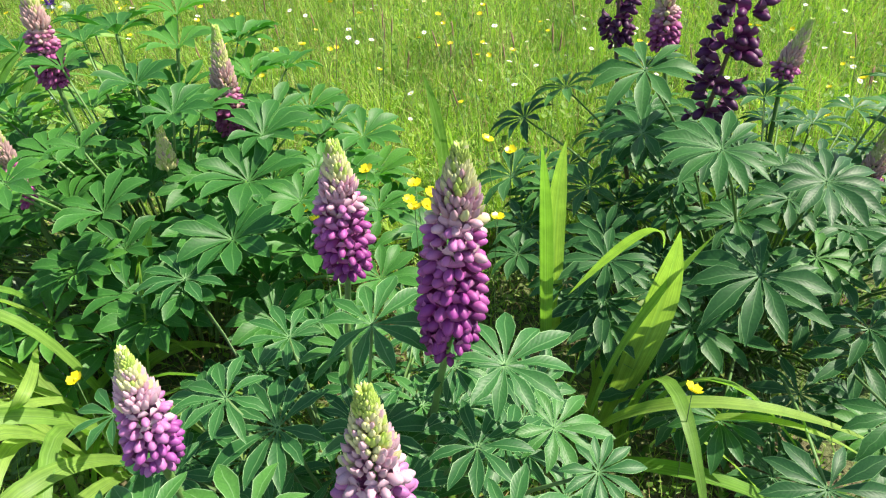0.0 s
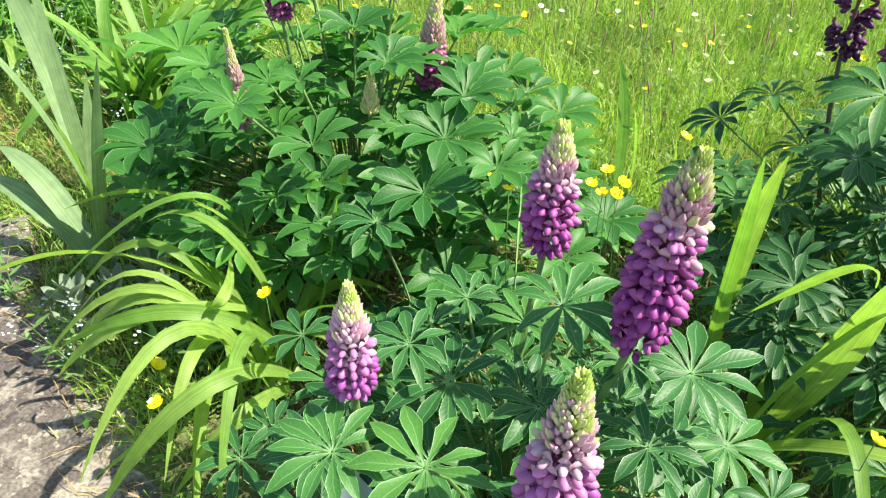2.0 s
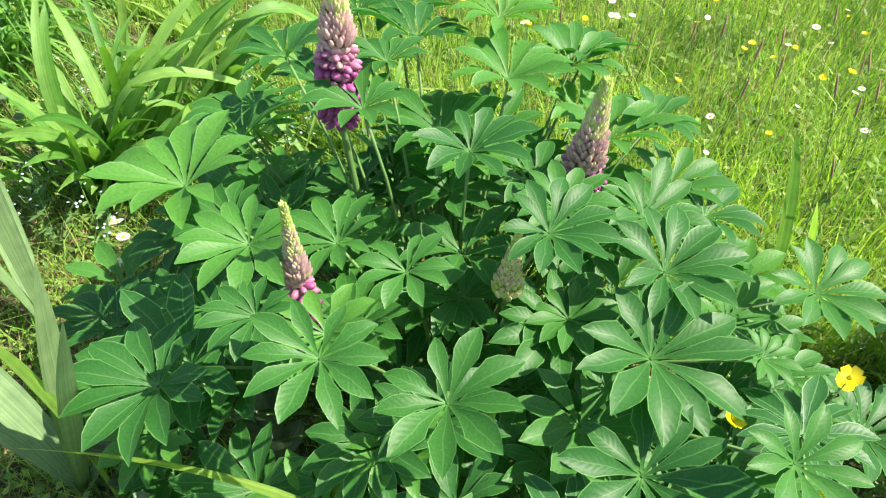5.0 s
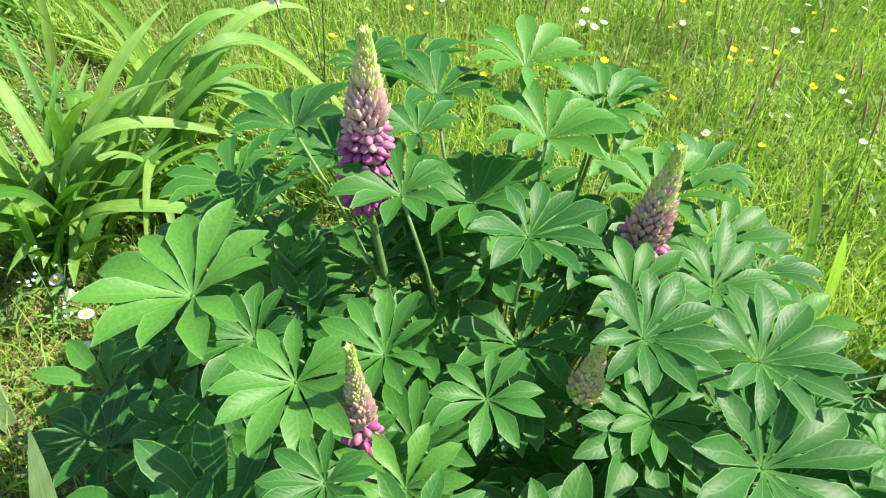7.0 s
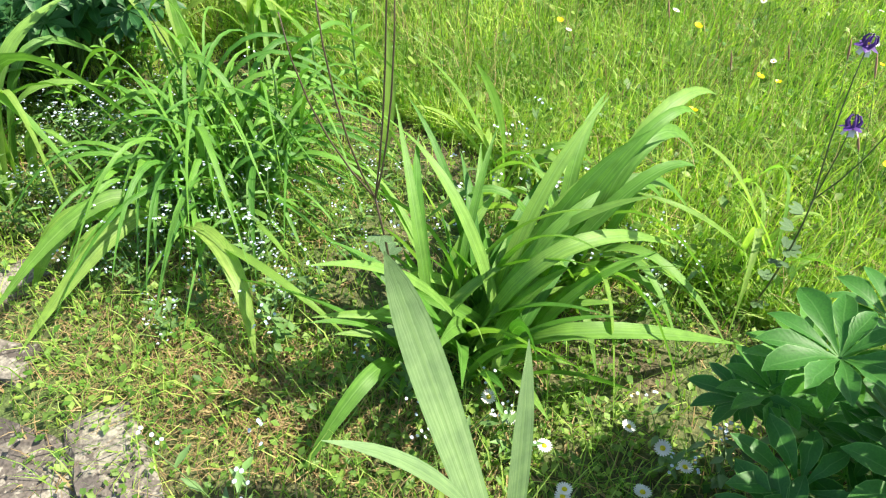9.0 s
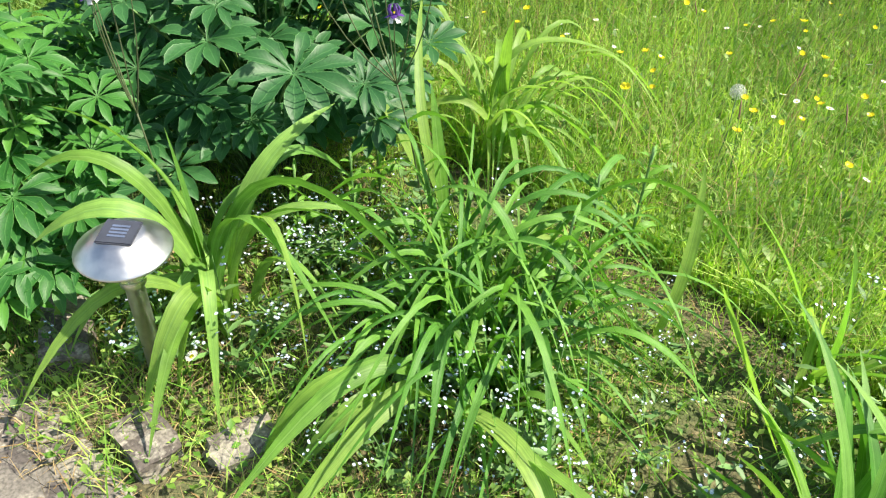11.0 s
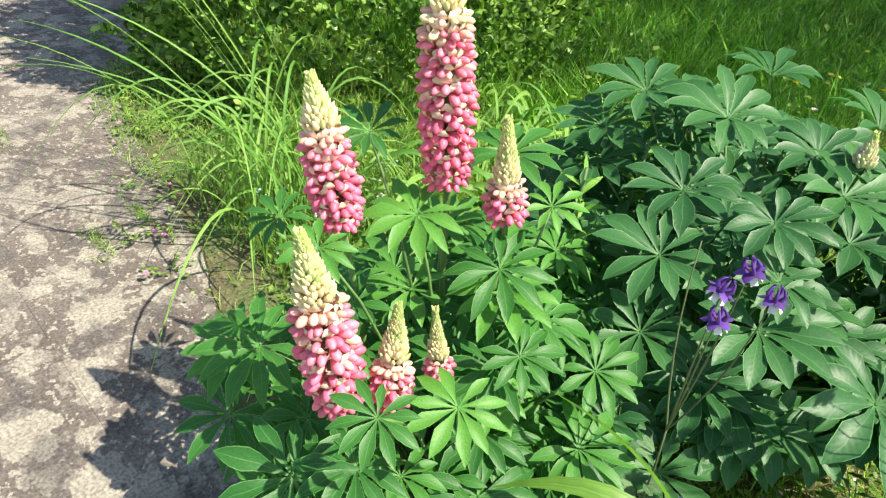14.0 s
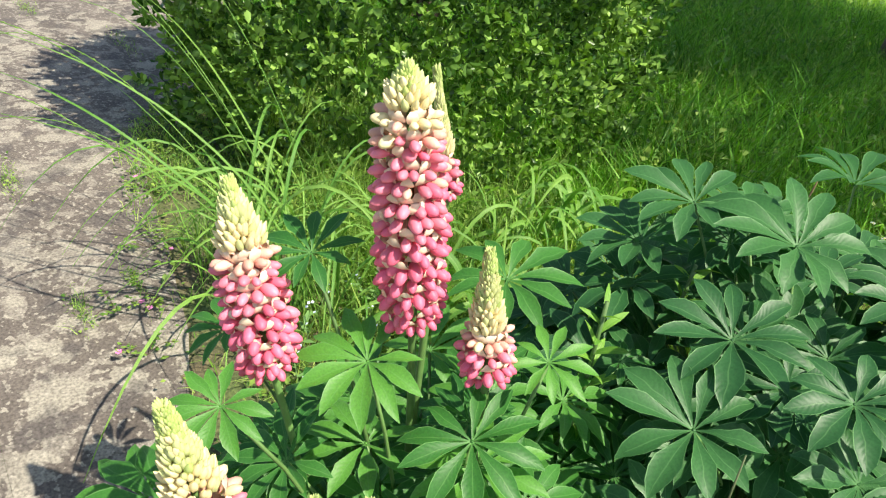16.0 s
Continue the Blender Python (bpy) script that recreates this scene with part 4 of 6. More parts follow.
def flower_spike(parent, tip, foot, reach, palette, root, sparse=0.0, bloom=0.6):
    """A spike: a stalk from the plant's root with florets in a spiral, open over the share bloom, buds above in a narrowing cone."""
    tip, foot = Vector(tip) - parent.location, Vector(foot) - parent.location
    root = Vector(root) - parent.location
    tip -= (tip - foot).normalized() * 0.009
    way = tip - foot
    length = way.length
    s = Shape()
    r = random.Random(int(abs(tip.x * 7919 + tip.z * 104729) * 10))
    low = arc(root, (root + foot) / 2 + Vector((r.uniform(-0.02, 0.02), r.uniform(-0.02, 0.02), 0)), foot, 6)
    s.tube(low + [foot + way * t for t in (0.3, 0.6, 0.97)], [0.0048] * 5 + [0.0045, 0.004, 0.0035, 0.0015], 6)
    spike = put("flower_spike", s.mesh("flower_spike", [STEM_RED if palette == "dark" else STEM]), parent)
    up = way.normalized()
    x = up.orthogonal().normalized()
    y = up.cross(x)
    turn, t = r.random() * 6, 0.0
    buds = Shape()
    while t < 1.0:
        if t < bloom:
            u = t / max(bloom, 0.01)
            wide = reach * (0.78 + 0.18 * math.sin(min(1, u * 2.2) * math.pi / 2) - 0.2 * u * u)
            level = (5 if u < 0.5 else 4 if u < 0.86 else 3 if u < 0.95 else 2) if palette == "pink" else (5 if u < 0.4 else 4 if u < 0.7 else 3 if u < 0.93 else 2)
            around = 13 if reach > 0.03 else 11 if reach > 0.024 else 9
            size = 2 * math.pi * wide / around * (1.2 if palette != "dark" else 1.15)
            step = size * 0.72
        else:
            u = (t - bloom) / (1 - bloom)
            wide = reach * (0.95 if bloom == 0 else 0.62 if palette == "pink" else 0.72) * (1 - 0.74 * u ** 0.8)
            level = 2 if u < 0.35 and bloom > 0 else 1 if u < 0.75 else 0
            size = max(0.0048, min(0.0095, wide * 0.66) * (1 - 0.25 * u))
            step = size * 0.62
            around = max(6, min(13, int(2 * math.pi * wide / (size * 0.62))))
        turn += math.pi / around + r.uniform(-0.06, 0.06)
        for j in range(around):
            if r.random() < sparse:
                continue
            lv = min(5, max(0, level + (r.random() < 0.15) - (r.random() < 0.15)))
            a = turn + 2 * math.pi * j / around + r.uniform(-0.14, 0.14) * (1 if t < bloom else 0.4)
            out = (x * math.cos(a) + y * math.sin(a)).normalized()
            lift = (-0.35 + 0.75 * u) if t < bloom else 1.5 + u
            axis = (out + up * (lift + r.uniform(-0.18, 0.18))).normalized()
            sz = size * r.uniform(0.78, 1.2) * (1.0 if t < bloom else 1.75)
            start = foot + way * (t + r.uniform(-0.3, 0.3) * step / length) + out * max(0.0006, wide * r.uniform(0.88, 1.06) - sz * (1.0 if t < bloom else 0.55))
            z_axis = (up - axis * up.dot(axis)).normalized()
            m = Matrix((axis, z_axis.cross(axis), z_axis)).transposed().to_4x4()
            m.translation = start
            if t >= bloom:
                buds.bud(m, sz, min(lv, 2))
                continue
            put("floret", FLORETS[palette][lv], spike, m @ Matrix.Diagonal((sz * 1.05, sz, sz, 1)))
        t += step / length
    if buds.v:
        put("spike_tip", buds.mesh("spike_tip", PETALS[palette][:3]), spike, label="tightly closed buds at the tip")
    return spike


def lupine(name_label, lists, centre, kind="fresh", spikes=(), extra=0, spread=0.3, top=0.45, lean=0.5, seed=1, size=(0.06, 0.1), squash=1.0, clear=(9, 9, 0.1), view_way=(0, -0.7, 0.75), face=(0, -0.1)):
    """A lupine plant: large leaves, further leaves kept from hiding them from the camera, each on its stalk, and flower
    spikes.
    """
    r = random.Random(seed)
    cx, cy = centre
    plant = thing("lupine", (cx, cy, 0.0), name_label, "flowering plant", "lupines in the bed")
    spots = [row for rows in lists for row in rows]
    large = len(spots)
    view_way = Vector(view_way).normalized()
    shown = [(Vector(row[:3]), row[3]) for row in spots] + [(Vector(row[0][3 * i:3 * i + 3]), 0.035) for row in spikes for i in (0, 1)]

    # True where a leaf would hide a listed leaf or spike from the camera.
    def screens(p, reach):
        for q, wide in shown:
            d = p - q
            ahead = d.dot(view_way)
            if ahead > 0.0 and (d - view_way * ahead).length < 0.7 * (wide + reach):
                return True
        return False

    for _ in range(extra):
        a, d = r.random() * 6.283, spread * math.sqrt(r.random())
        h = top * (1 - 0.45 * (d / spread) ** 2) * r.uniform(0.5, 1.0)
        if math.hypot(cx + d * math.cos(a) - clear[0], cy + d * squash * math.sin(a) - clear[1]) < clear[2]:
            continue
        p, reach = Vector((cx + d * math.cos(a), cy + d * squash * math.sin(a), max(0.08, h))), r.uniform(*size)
        while p.z > 0.1 and screens(p, reach):
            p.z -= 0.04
        if not screens(p, reach * 0.6):
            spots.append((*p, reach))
    for k, (x, y, z, reach) in enumerate(spots):
        hub = Vector((x - cx, y - cy, z))
        flat = Vector((hub.x, hub.y, 0))
        wild = 0.12 if k < large else 0.22
        tilt = Vector((flat.x * lean + face[0], flat.y * lean + face[1], 0)) + Vector((r.uniform(-wild, wild), r.uniform(-wild, wild), 1.0))
        up = tilt.normalized()
        ahead = (flat.normalized() if flat.length > 0.02 else Vector((1, 0, 0)))
        side = up.cross(ahead).normalized()
        ahead = side.cross(up)
        m = Matrix((side, ahead, up)).transposed().to_4x4() @ pose(0, 0, 0, 0, 0, r.uniform(-40, 40))
        m.translation = hub
        put("leaf", r.choice(LEAF_MESHES[kind]), plant, m @ Matrix.Diagonal((reach * 1.12, reach * 1.12, reach * 1.12, 1)))
        s = Shape()
        root = flat * 0.25
        root.z = min(0.02, z)
        mid = (root + hub) / 2 + flat * -0.12 + Vector((0, 0, 0.03))
        s.tube(arc(root, mid, hub - up * 0.003, 6), [0.0032, 0.003, 0.0028, 0.0026, 0.0024, 0.0022], 5)
        put("leaf_stalk", s.mesh("leaf_stalk", [STEM]), plant)
    for row, palette, sparse, bloom in spikes:
        tip, foot, reach = row[:3], row[3:6], row[6]
        root = (foot[0] + (cx - foot[0]) * 0.4, foot[1] + (cy - foot[1]) * 0.4, 0.0)
        flower_spike(plant, tip, foot, reach * {"dark": 0.95, "pink": 0.93}.get(palette, 1.0), palette, root, sparse, bloom)
    return plant


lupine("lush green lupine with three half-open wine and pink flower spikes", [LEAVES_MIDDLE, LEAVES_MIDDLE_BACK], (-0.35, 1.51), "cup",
       [(SPIKES_MIDDLE[0], "wine", 0, 0.4), (SPIKES_MIDDLE[1], "wine", 0, 0.5), (SPIKES_MIDDLE[2], "wine", 0, 0.42), (SPIKES_MIDDLE[3], "wine", 0, 0.0)], 140, 0.58, 0.54, seed=3, squash=0.66, size=(0.065, 0.095), view_way=(0.1, -0.65, 0.6))
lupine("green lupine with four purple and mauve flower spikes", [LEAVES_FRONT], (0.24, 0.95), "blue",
       [(SPIKES_FRONT[0], "purple", 0, 0.55), (SPIKES_FRONT[1], "purple", 0, 0.7), (SPIKES_FRONT[2], "mauve", 0, 0.5), (SPIKES_FRONT[3], "mauve", 0, 0.55)], 90, 0.36, 0.42, seed=4, size=(0.055, 0.08), view_way=(0.15, -0.6, 0.6), face=(0.05, -0.15))
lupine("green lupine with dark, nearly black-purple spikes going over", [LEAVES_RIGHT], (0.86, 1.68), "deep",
       [(SPIKES_RIGHT[0], "dark", 0.62, 1.0), (SPIKES_RIGHT[1], "dark", 0.58, 1.0), (SPIKES_RIGHT[2], "wine", 0, 0.5), (SPIKES_RIGHT[3], "wine", 0, 0.2), (SPIKES_RIGHT[4], "wine", 0, 0.2)], 130, 0.5, 0.6, seed=5, size=(0.06, 0.09), view_way=(-0.3, -0.9, 0.55), face=(-0.05, -0.2))
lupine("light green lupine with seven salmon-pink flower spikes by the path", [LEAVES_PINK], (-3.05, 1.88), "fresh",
       [(row, "pink", 0, b) for row, b in zip(SPIKES_PINK, (0.86, 0.66, 0.62, 0.4, 0.28, 0.3, 0.3))], 170, 0.34, 0.56, seed=6, size=(0.06, 0.085), clear=(-2.6, 2.05, 0.3), view_way=(0.6, -0.55, 0.62), face=(0.2, -0.22))
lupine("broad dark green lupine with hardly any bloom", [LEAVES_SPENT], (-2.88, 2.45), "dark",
       [(SPIKES_SPENT[0], "purple", 0, 0.0)], 260, 0.46, 0.74, seed=7, squash=1.15, size=(0.07, 0.095), clear=(-2.5, 2.0, 0.24), view_way=(0.45, -1.2, 0.6), face=(0.18, -0.2))


# ---- strap-leaved plants ----
def strap_mesh(a, mid, b, half, mat, fold=0.35, n=13, roll=0.0):
    pts = arc(a, mid, b, n)
    along = pts[-1] - pts[0]
    side = along.cross(Vector((0, 0, 1)))
    side = side.normalized() if side.length > 1e-3 else Vector((1, 0, 0))
    toward = 0.0 if fold < 0.2 else math.copysign(0.5, side.dot(SUN_WAY))
    sides, ups, ws = [], [], []
    for k, p in enumerate(pts):
        t = k / (n - 1)
        way = (pts[min(k + 1, n - 1)] - pts[max(k - 1, 0)]).normalized()
        sd = (side - way * side.dot(way)).normalized()
        sd = Matrix.Rotation((roll + toward) * (0.4 + t), 3, way) @ sd
        sides.append(sd)
        ups.append(sd.cross(way).normalized())
        ws.append(max(0.0006, half * (0.55 + 0.45 * math.sin(min(1, t * 2.2) * 1.57)) * (1 - max(0, (t - 0.45) / 0.55) ** 2.2)))
    s = Shape()
    s.ribbon(pts, sides, ws, fold, ups)
    return s.mesh("leaf", [mat])


def strap_plant(name, label, category, rows, centre, mat=None, extra=0, length=(0.3, 0.55), half=(0.008, 0.015), seed=1, spread=0.05, group="", fold=0.35, height=(0.35, 0.7), out_share=0.75, upright=False):
    """A tuft of long arching leaves from one crown."""
    r = random.Random(seed)
    mat = mat or STRAP_LEAF
    c = Vector((*centre, 0.0))
    plant = thing(name, c, label, category, group)
    todo = [(Vector(q[0:3]) - c, Vector(q[3:6]) - c, Vector(q[6:9]) - c, q[9], r.uniform(-0.5, 0.5)) for q in rows]
    for _ in range(extra):
        a, ln = r.random() * 6.283, r.uniform(*length)
        base = Vector((r.uniform(-spread, spread), r.uniform(-spread, spread), 0.0))
        out = Vector((math.cos(a), math.sin(a), 0))
        up = r.uniform(*height)
        tip = base + out * (ln * out_share) + Vector((0, 0, max(0.02, ln * (up if upright else up - 0.3))))
        mid = base + out * (ln * 0.4 * out_share) + Vector((0, 0, ln * up * (0.68 if upright else 1.0)))
        todo.append((base, mid, tip, r.uniform(*half), r.uniform(-0.7, 0.7)))
    for a, m, b, w, roll in todo:
        put("leaf", strap_mesh(a, m, b, w, r.choice(mat) if isinstance(mat, list) else mat, fold, roll=roll), plant)
    return plant


def bases(rows):
    return (sum(q[0] for q in rows) / len(rows), sum(q[1] for q in rows) / len(rows))


STRAP_MIX = [STRAP_LEAF, STRAP_MID]
DAYLILIES = "daylily clumps in the bed"
strap_plant("daylily", "daylily clump with long yellow-green arching leaves beside the stone path", "plant", STRAPS_A, (-0.29, 1.05), extra=16, seed=1, group=DAYLILIES)
strap_plant("daylily", "tall daylily clump with broad pale green leaves between the lupines", "plant", STRAPS_B, (0.56, 1.28), extra=10, seed=2, group=DAYLILIES)
strap_plant("daylily", "large daylily clump with bright green leaves fanning out over bare soil", "plant", STRAPS_C, (-1.33, 1.83), [STRAP_MID, STRAP_DARK], extra=90, seed=3, group=DAYLILIES, half=(0.008, 0.017), length=(0.22, 0.52), spread=0.1, height=(0.25, 0.95), out_share=0.6, upright=True)
strap_plant("daylily", "small daylily with two yellowish upright leaves at the meadow's edge", "plant", STRAPS_D[:2] + STRAPS_G[:2], (-1.41, 2.31), extra=5, seed=4, group=DAYLILIES, length=(0.2, 0.35))
strap_plant("daylily", "thin daylily tuft with a few narrow arching leaves in the grass", "plant", STRAPS_D[2:], (-0.8, 2.22), extra=6, seed=5, group=DAYLILIES, length=(0.25, 0.4), half=(0.005, 0.009))
strap_plant("daylily", "daylily clump with wide light green leaves beside the solar lamp", "plant", STRAPS_E[:12] + STRAPS_G[7:], (-2.56, 1.9), STRAP_MIX, extra=10, seed=6, group=DAYLILIES, half=(0.009, 0.016))
strap_plant("daylily", "daylily clump with long thin leaves bending over the meadow grass", "plant", STRAPS_F + STRAPS_E[12:], (-2.32, 2.75), extra=38, seed=7, group=DAYLILIES, length=(0.35, 0.6), half=(0.006, 0.011))
strap_plant("daylily", "small daylily with leaves folded down over the soil", "plant", STRAPS_G[2:7] + STRAPS_H, (-1.95, 1.95), extra=8, seed=8, group=DAYLILIES, length=(0.2, 0.4))
strap_plant("daylily", "two pale upright daylily leaves at the meadow's edge", "plant", STRAPS_J, (STRAPS_J[0][0], STRAPS_J[0][1]), seed=14, group=DAYLILIES)
strap_plant("grass_clump", "dense dark green clump of narrow leaves among forget-me-nots", "plant", [], (-2.06, 2.1), STRAP_DARK, extra=190, seed=9, length=(0.3, 0.55), half=(0.003, 0.0085), spread=0.15, height=(0.3, 0.75), out_share=0.85)
strap_plant("daylily", "daylily tuft standing at the back of the bed near the meadow", "plant", STRAPS_K, (-1.18, 2.05), STRAP_MIX, extra=24, seed=10, group=DAYLILIES, length=(0.3, 0.5), half=(0.008, 0.015))
strap_plant("grass_clump", "loose tuft of long pale grass hanging over the path", "grass", STRAPS_T, (-3.95, 2.08), STRAP_MID, extra=90, seed=11, length=(0.35, 0.65), half=(0.0018, 0.004), spread=0.16, height=(0.45, 0.8))
strap_plant("daylily", "narrow-leaved daylily tuft in front of the box shrub", "plant", [], (-3.55, 2.4), STRAP_MID, extra=70, seed=15, group=DAYLILIES, length=(0.3, 0.5), half=(0.004, 0.009), spread=0.18)
strap_plant("daylily", "green daylily tuft standing in rough grass beside the shrub", "plant", [], (-3.75, 2.85), STRAP_MID, extra=55, seed=16, group=DAYLILIES, length=(0.3, 0.5), half=(0.004, 0.009), spread=0.18)
iris_a = [q for q in STRAPS_I if q[0] > -0.9]
iris_b = [q for q in STRAPS_I if q[0] <= -0.9]
strap_plant("iris", "grey-green iris fan with stiff sword-shaped leaves at the path", "plant", iris_a, (-0.82, 1.17), IRIS_LEAF, seed=12, group="irises at the path", fold=0.15)
strap_plant("iris", "pale green iris fan with three long pointed leaves at the path", "plant", iris_b, bases(iris_b), IRIS_LEAF, seed=13, group="irises at the path", fold=0.15)


# ---- solar lamps ----
def solar_lamp(at, lean, label):
    lamp = thing("solar_lamp", at, label, "garden lamp", "solar lamps in the bed")
    lamp.rotation_euler = [radians(a) for a in lean]
    s = Shape()
    s.lathe([(0.0, 0.374), (0.036, 0.372), (0.042, 0.369), (0.076, 0.341), (0.0775, 0.338), (0.076, 0.3355), (0.04, 0.342), (0.0, 0.344)], 40)
    put("cap", s.mesh("cap", [STEEL]), lamp)
    bm = bmesh.new()
    bmesh.ops.create_cube(bm, size=1, matrix=Matrix.Translation((0, 0, 0.3735)) @ Matrix.Diagonal((0.058, 0.058, 0.005, 1)))
    bmesh.ops.bevel(bm, geom=bm.edges[:], offset=0.0018, segments=2, affect="EDGES")
    me = bpy.data.meshes.new("panel")
    bm.to_mesh(me)
    me.materials.append(PANEL)
    panel = put("solar_panel", me, lamp, Matrix.Rotation(-0.06, 4, "Z"), "square dark glass panel")
    for k in range(4):
        bm = bmesh.new()
        bmesh.ops.create_cube(bm, size=1, matrix=Matrix.Translation((0, -0.012 + 0.008 * k, 0.3763)) @ Matrix.Diagonal((0.028, 0.0045, 0.001, 1)))
        me = bpy.data.meshes.new("cell")
        bm.to_mesh(me)
        me.materials.append(CELL_LINE)
        put("cell", me, panel)
    s = Shape()
    s.lathe([(0.03, 0.3415), (0.034, 0.33), (0.032, 0.29), (0.022, 0.272), (0.018, 0.27)], 24)
    put("globe", s.mesh("globe", [GLASS]), lamp)
    s = Shape()
    s.lathe([(0.0, 0.285), (0.021, 0.283), (0.022, 0.262), (0.0165, 0.256), (0.0165, -0.03), (0.0, -0.03)], 20)
    put("pole", s.mesh("pole", [STEEL]), lamp)
    return lamp


solar_lamp((-2.555, 1.712, 0.0), (4, 2, 30), "brushed steel solar garden lamp with round cap beside a daylily")
solar_lamp((0.09, 0.86, -0.13), (3, 0, 75), "steel solar garden lamp half hidden under lupine leaves")


# ---- small flowers ----
def petal_ring(s, centre, up, n, inner, outer, half, slot, rise=0.3, tip=0.3):
    up = up.normalized()
    x = up.orthogonal().normalized()
    y = up.cross(x)
    for k in range(n):
        a = 2 * math.pi * k / n
        out = x * math.cos(a) + y * math.sin(a)
        side = up.cross(out)
        pts = [centre + out * (inner + (outer - inner) * t) + up * (rise * outer * t * t) for t in (0, 0.5, 1)]
        s.ribbon(pts, [side] * 3, [half * 0.5, half, half * tip], 0.1, [up] * 3, slot)


def dome(s, centre, up, rad, high, slot, sides=8):
    m = up.to_track_quat("Z", "Y").to_matrix().to_4x4()
    m.translation = centre
    s.lathe([(rad, 0), (rad * 0.8, high * 0.7), (rad * 0.05, high)], sides, slot, m)


def buttercup_head():
    s = Shape()
    petal_ring(s, Vector((0, 0, 0)), Vector((0, 0, 1)), 5, 0.001, 0.0115, 0.0062, 0, 0.5, 0.75)
    dome(s, Vector((0, 0, 0.001)), Vector((0, 0, 1)), 0.003, 0.003, 0)
    return s.mesh("bloom", [YELLOW])


def daisy_head():
    s = Shape()
    petal_ring(s, Vector((0, 0, 0)), Vector((0, 0, 1)), 18, 0.003, 0.0115, 0.0016, 0, 0.15, 0.6)
    dome(s, Vector((0, 0, 0.0003)), Vector((0, 0, 1)), 0.004, 0.0025, 1)
    return s.mesh("bloom", [WHITE, YELLOW])


BUTTERCUP, DAISY = buttercup_head(), daisy_head()


def stalked(name, at, head, stem_mat, thin, label, category, group, r, scale=1.0, root=None):
    """A flower head on a thin stalk."""
    x, y, z = at
    rx, ry = root if root else (x + r.uniform(-0.04, 0.04) * z * 3, y + r.uniform(-0.03, 0.06) * z * 3)
    plant = thing(name, (rx, ry, 0.0), label, category, group)
    top = Vector((x - rx, y - ry, z))
    s = Shape()
    s.tube(arc((0, 0, -0.01), top * 0.5 + Vector((r.uniform(-0.01, 0.01), r.uniform(-0.01, 0.01), 0)), top, 6), [thin] * 6, 4)
    put("stalk", s.mesh("stalk", [stem_mat]), plant)
    tilt = pose(0, 0, 0, r.uniform(-15, 30), r.uniform(-20, 20), r.uniform(0, 360))
    tilt.translation = top
    put("bloom", head, plant, tilt @ Matrix.Diagonal((scale, scale, scale, 1)))
    return plant


r = random.Random(31)
for x, y, z in BUTTERCUPS:
    stalked("buttercup", (x, y, z), BUTTERCUP, STEM, 0.0008, "yellow buttercup on a thin green stalk among the lupine leaves", "flower", "buttercups in the bed", r, 1.05)
for k in range(210):
    x = r.uniform(-3.6, 2.4)
    y = meadow_edge(x) + 0.1 + 4.4 * r.random() ** 1.3
    stalked("buttercup", (x, y, r.uniform(0.2, 0.36)), BUTTERCUP, STEM, 0.0008, "yellow buttercup standing above the meadow grass", "flower", "buttercups in the meadow", r, r.uniform(0.8, 1.2))
for x, y in DAISIES:
    stalked("daisy", (x, y, r.uniform(0.05, 0.085)), DAISY, STEM, 0.0007, "small white daisy with a yellow centre on the bed's soil", "flower", "daisies in the bed", r, r.uniform(1.1, 1.35))
for k in range(160):
    x = r.uniform(-3.6, 2.4)
    y = meadow_edge(x) + 0.4 + 4.0 * r.random() ** 1.1
    stalked("daisy", (x, y, r.uniform(0.12, 0.3)), DAISY, STEM, 0.0007, "white daisy in the meadow grass", "flower", "daisies in the meadow", r, r.uniform(0.6, 0.95))


def far_flowers(name, head, count, seed, label):
    """Flower heads past those that stand alone, joined as one mesh."""
    r = random.Random(seed)
    me = head
    co = np.array([v.co[:] for v in me.vertices])
    faces = [tuple(p.vertices) for p in me.polygons]
    slots = [p.material_index for p in me.polygons]
    verts, fs, ix = [], [], []
    for k in range(count):
        x = r.uniform(-3.5, 2.6)
        y = meadow_edge(x) + 0.35 + 4.6 * r.random() ** 0.9
        s = r.uniform(0.6, 1.0)
        n0 = len(verts)
        tilt = np.array(pose(0, 0, 0, r.uniform(-10, 35), r.uniform(-20, 20), 0).to_3x3())
        verts += ((co * s) @ tilt.T + (x, y, r.uniform(0.16, 0.32))).tolist()
        fs += [tuple(i + n0 for i in f) for f in faces]
        ix += slots
    me = mesh_of(name, verts, fs, list(head.materials), index=ix)
    tagged(new(name, me), label, "flowers", kind="stuff")


far_flowers("meadow_buttercups", BUTTERCUP, 420, 81, "yellow buttercups dotted through the meadow grass")
far_flowers("meadow_daisies", DAISY, 320, 82, "white daisies dotted through the meadow grass")


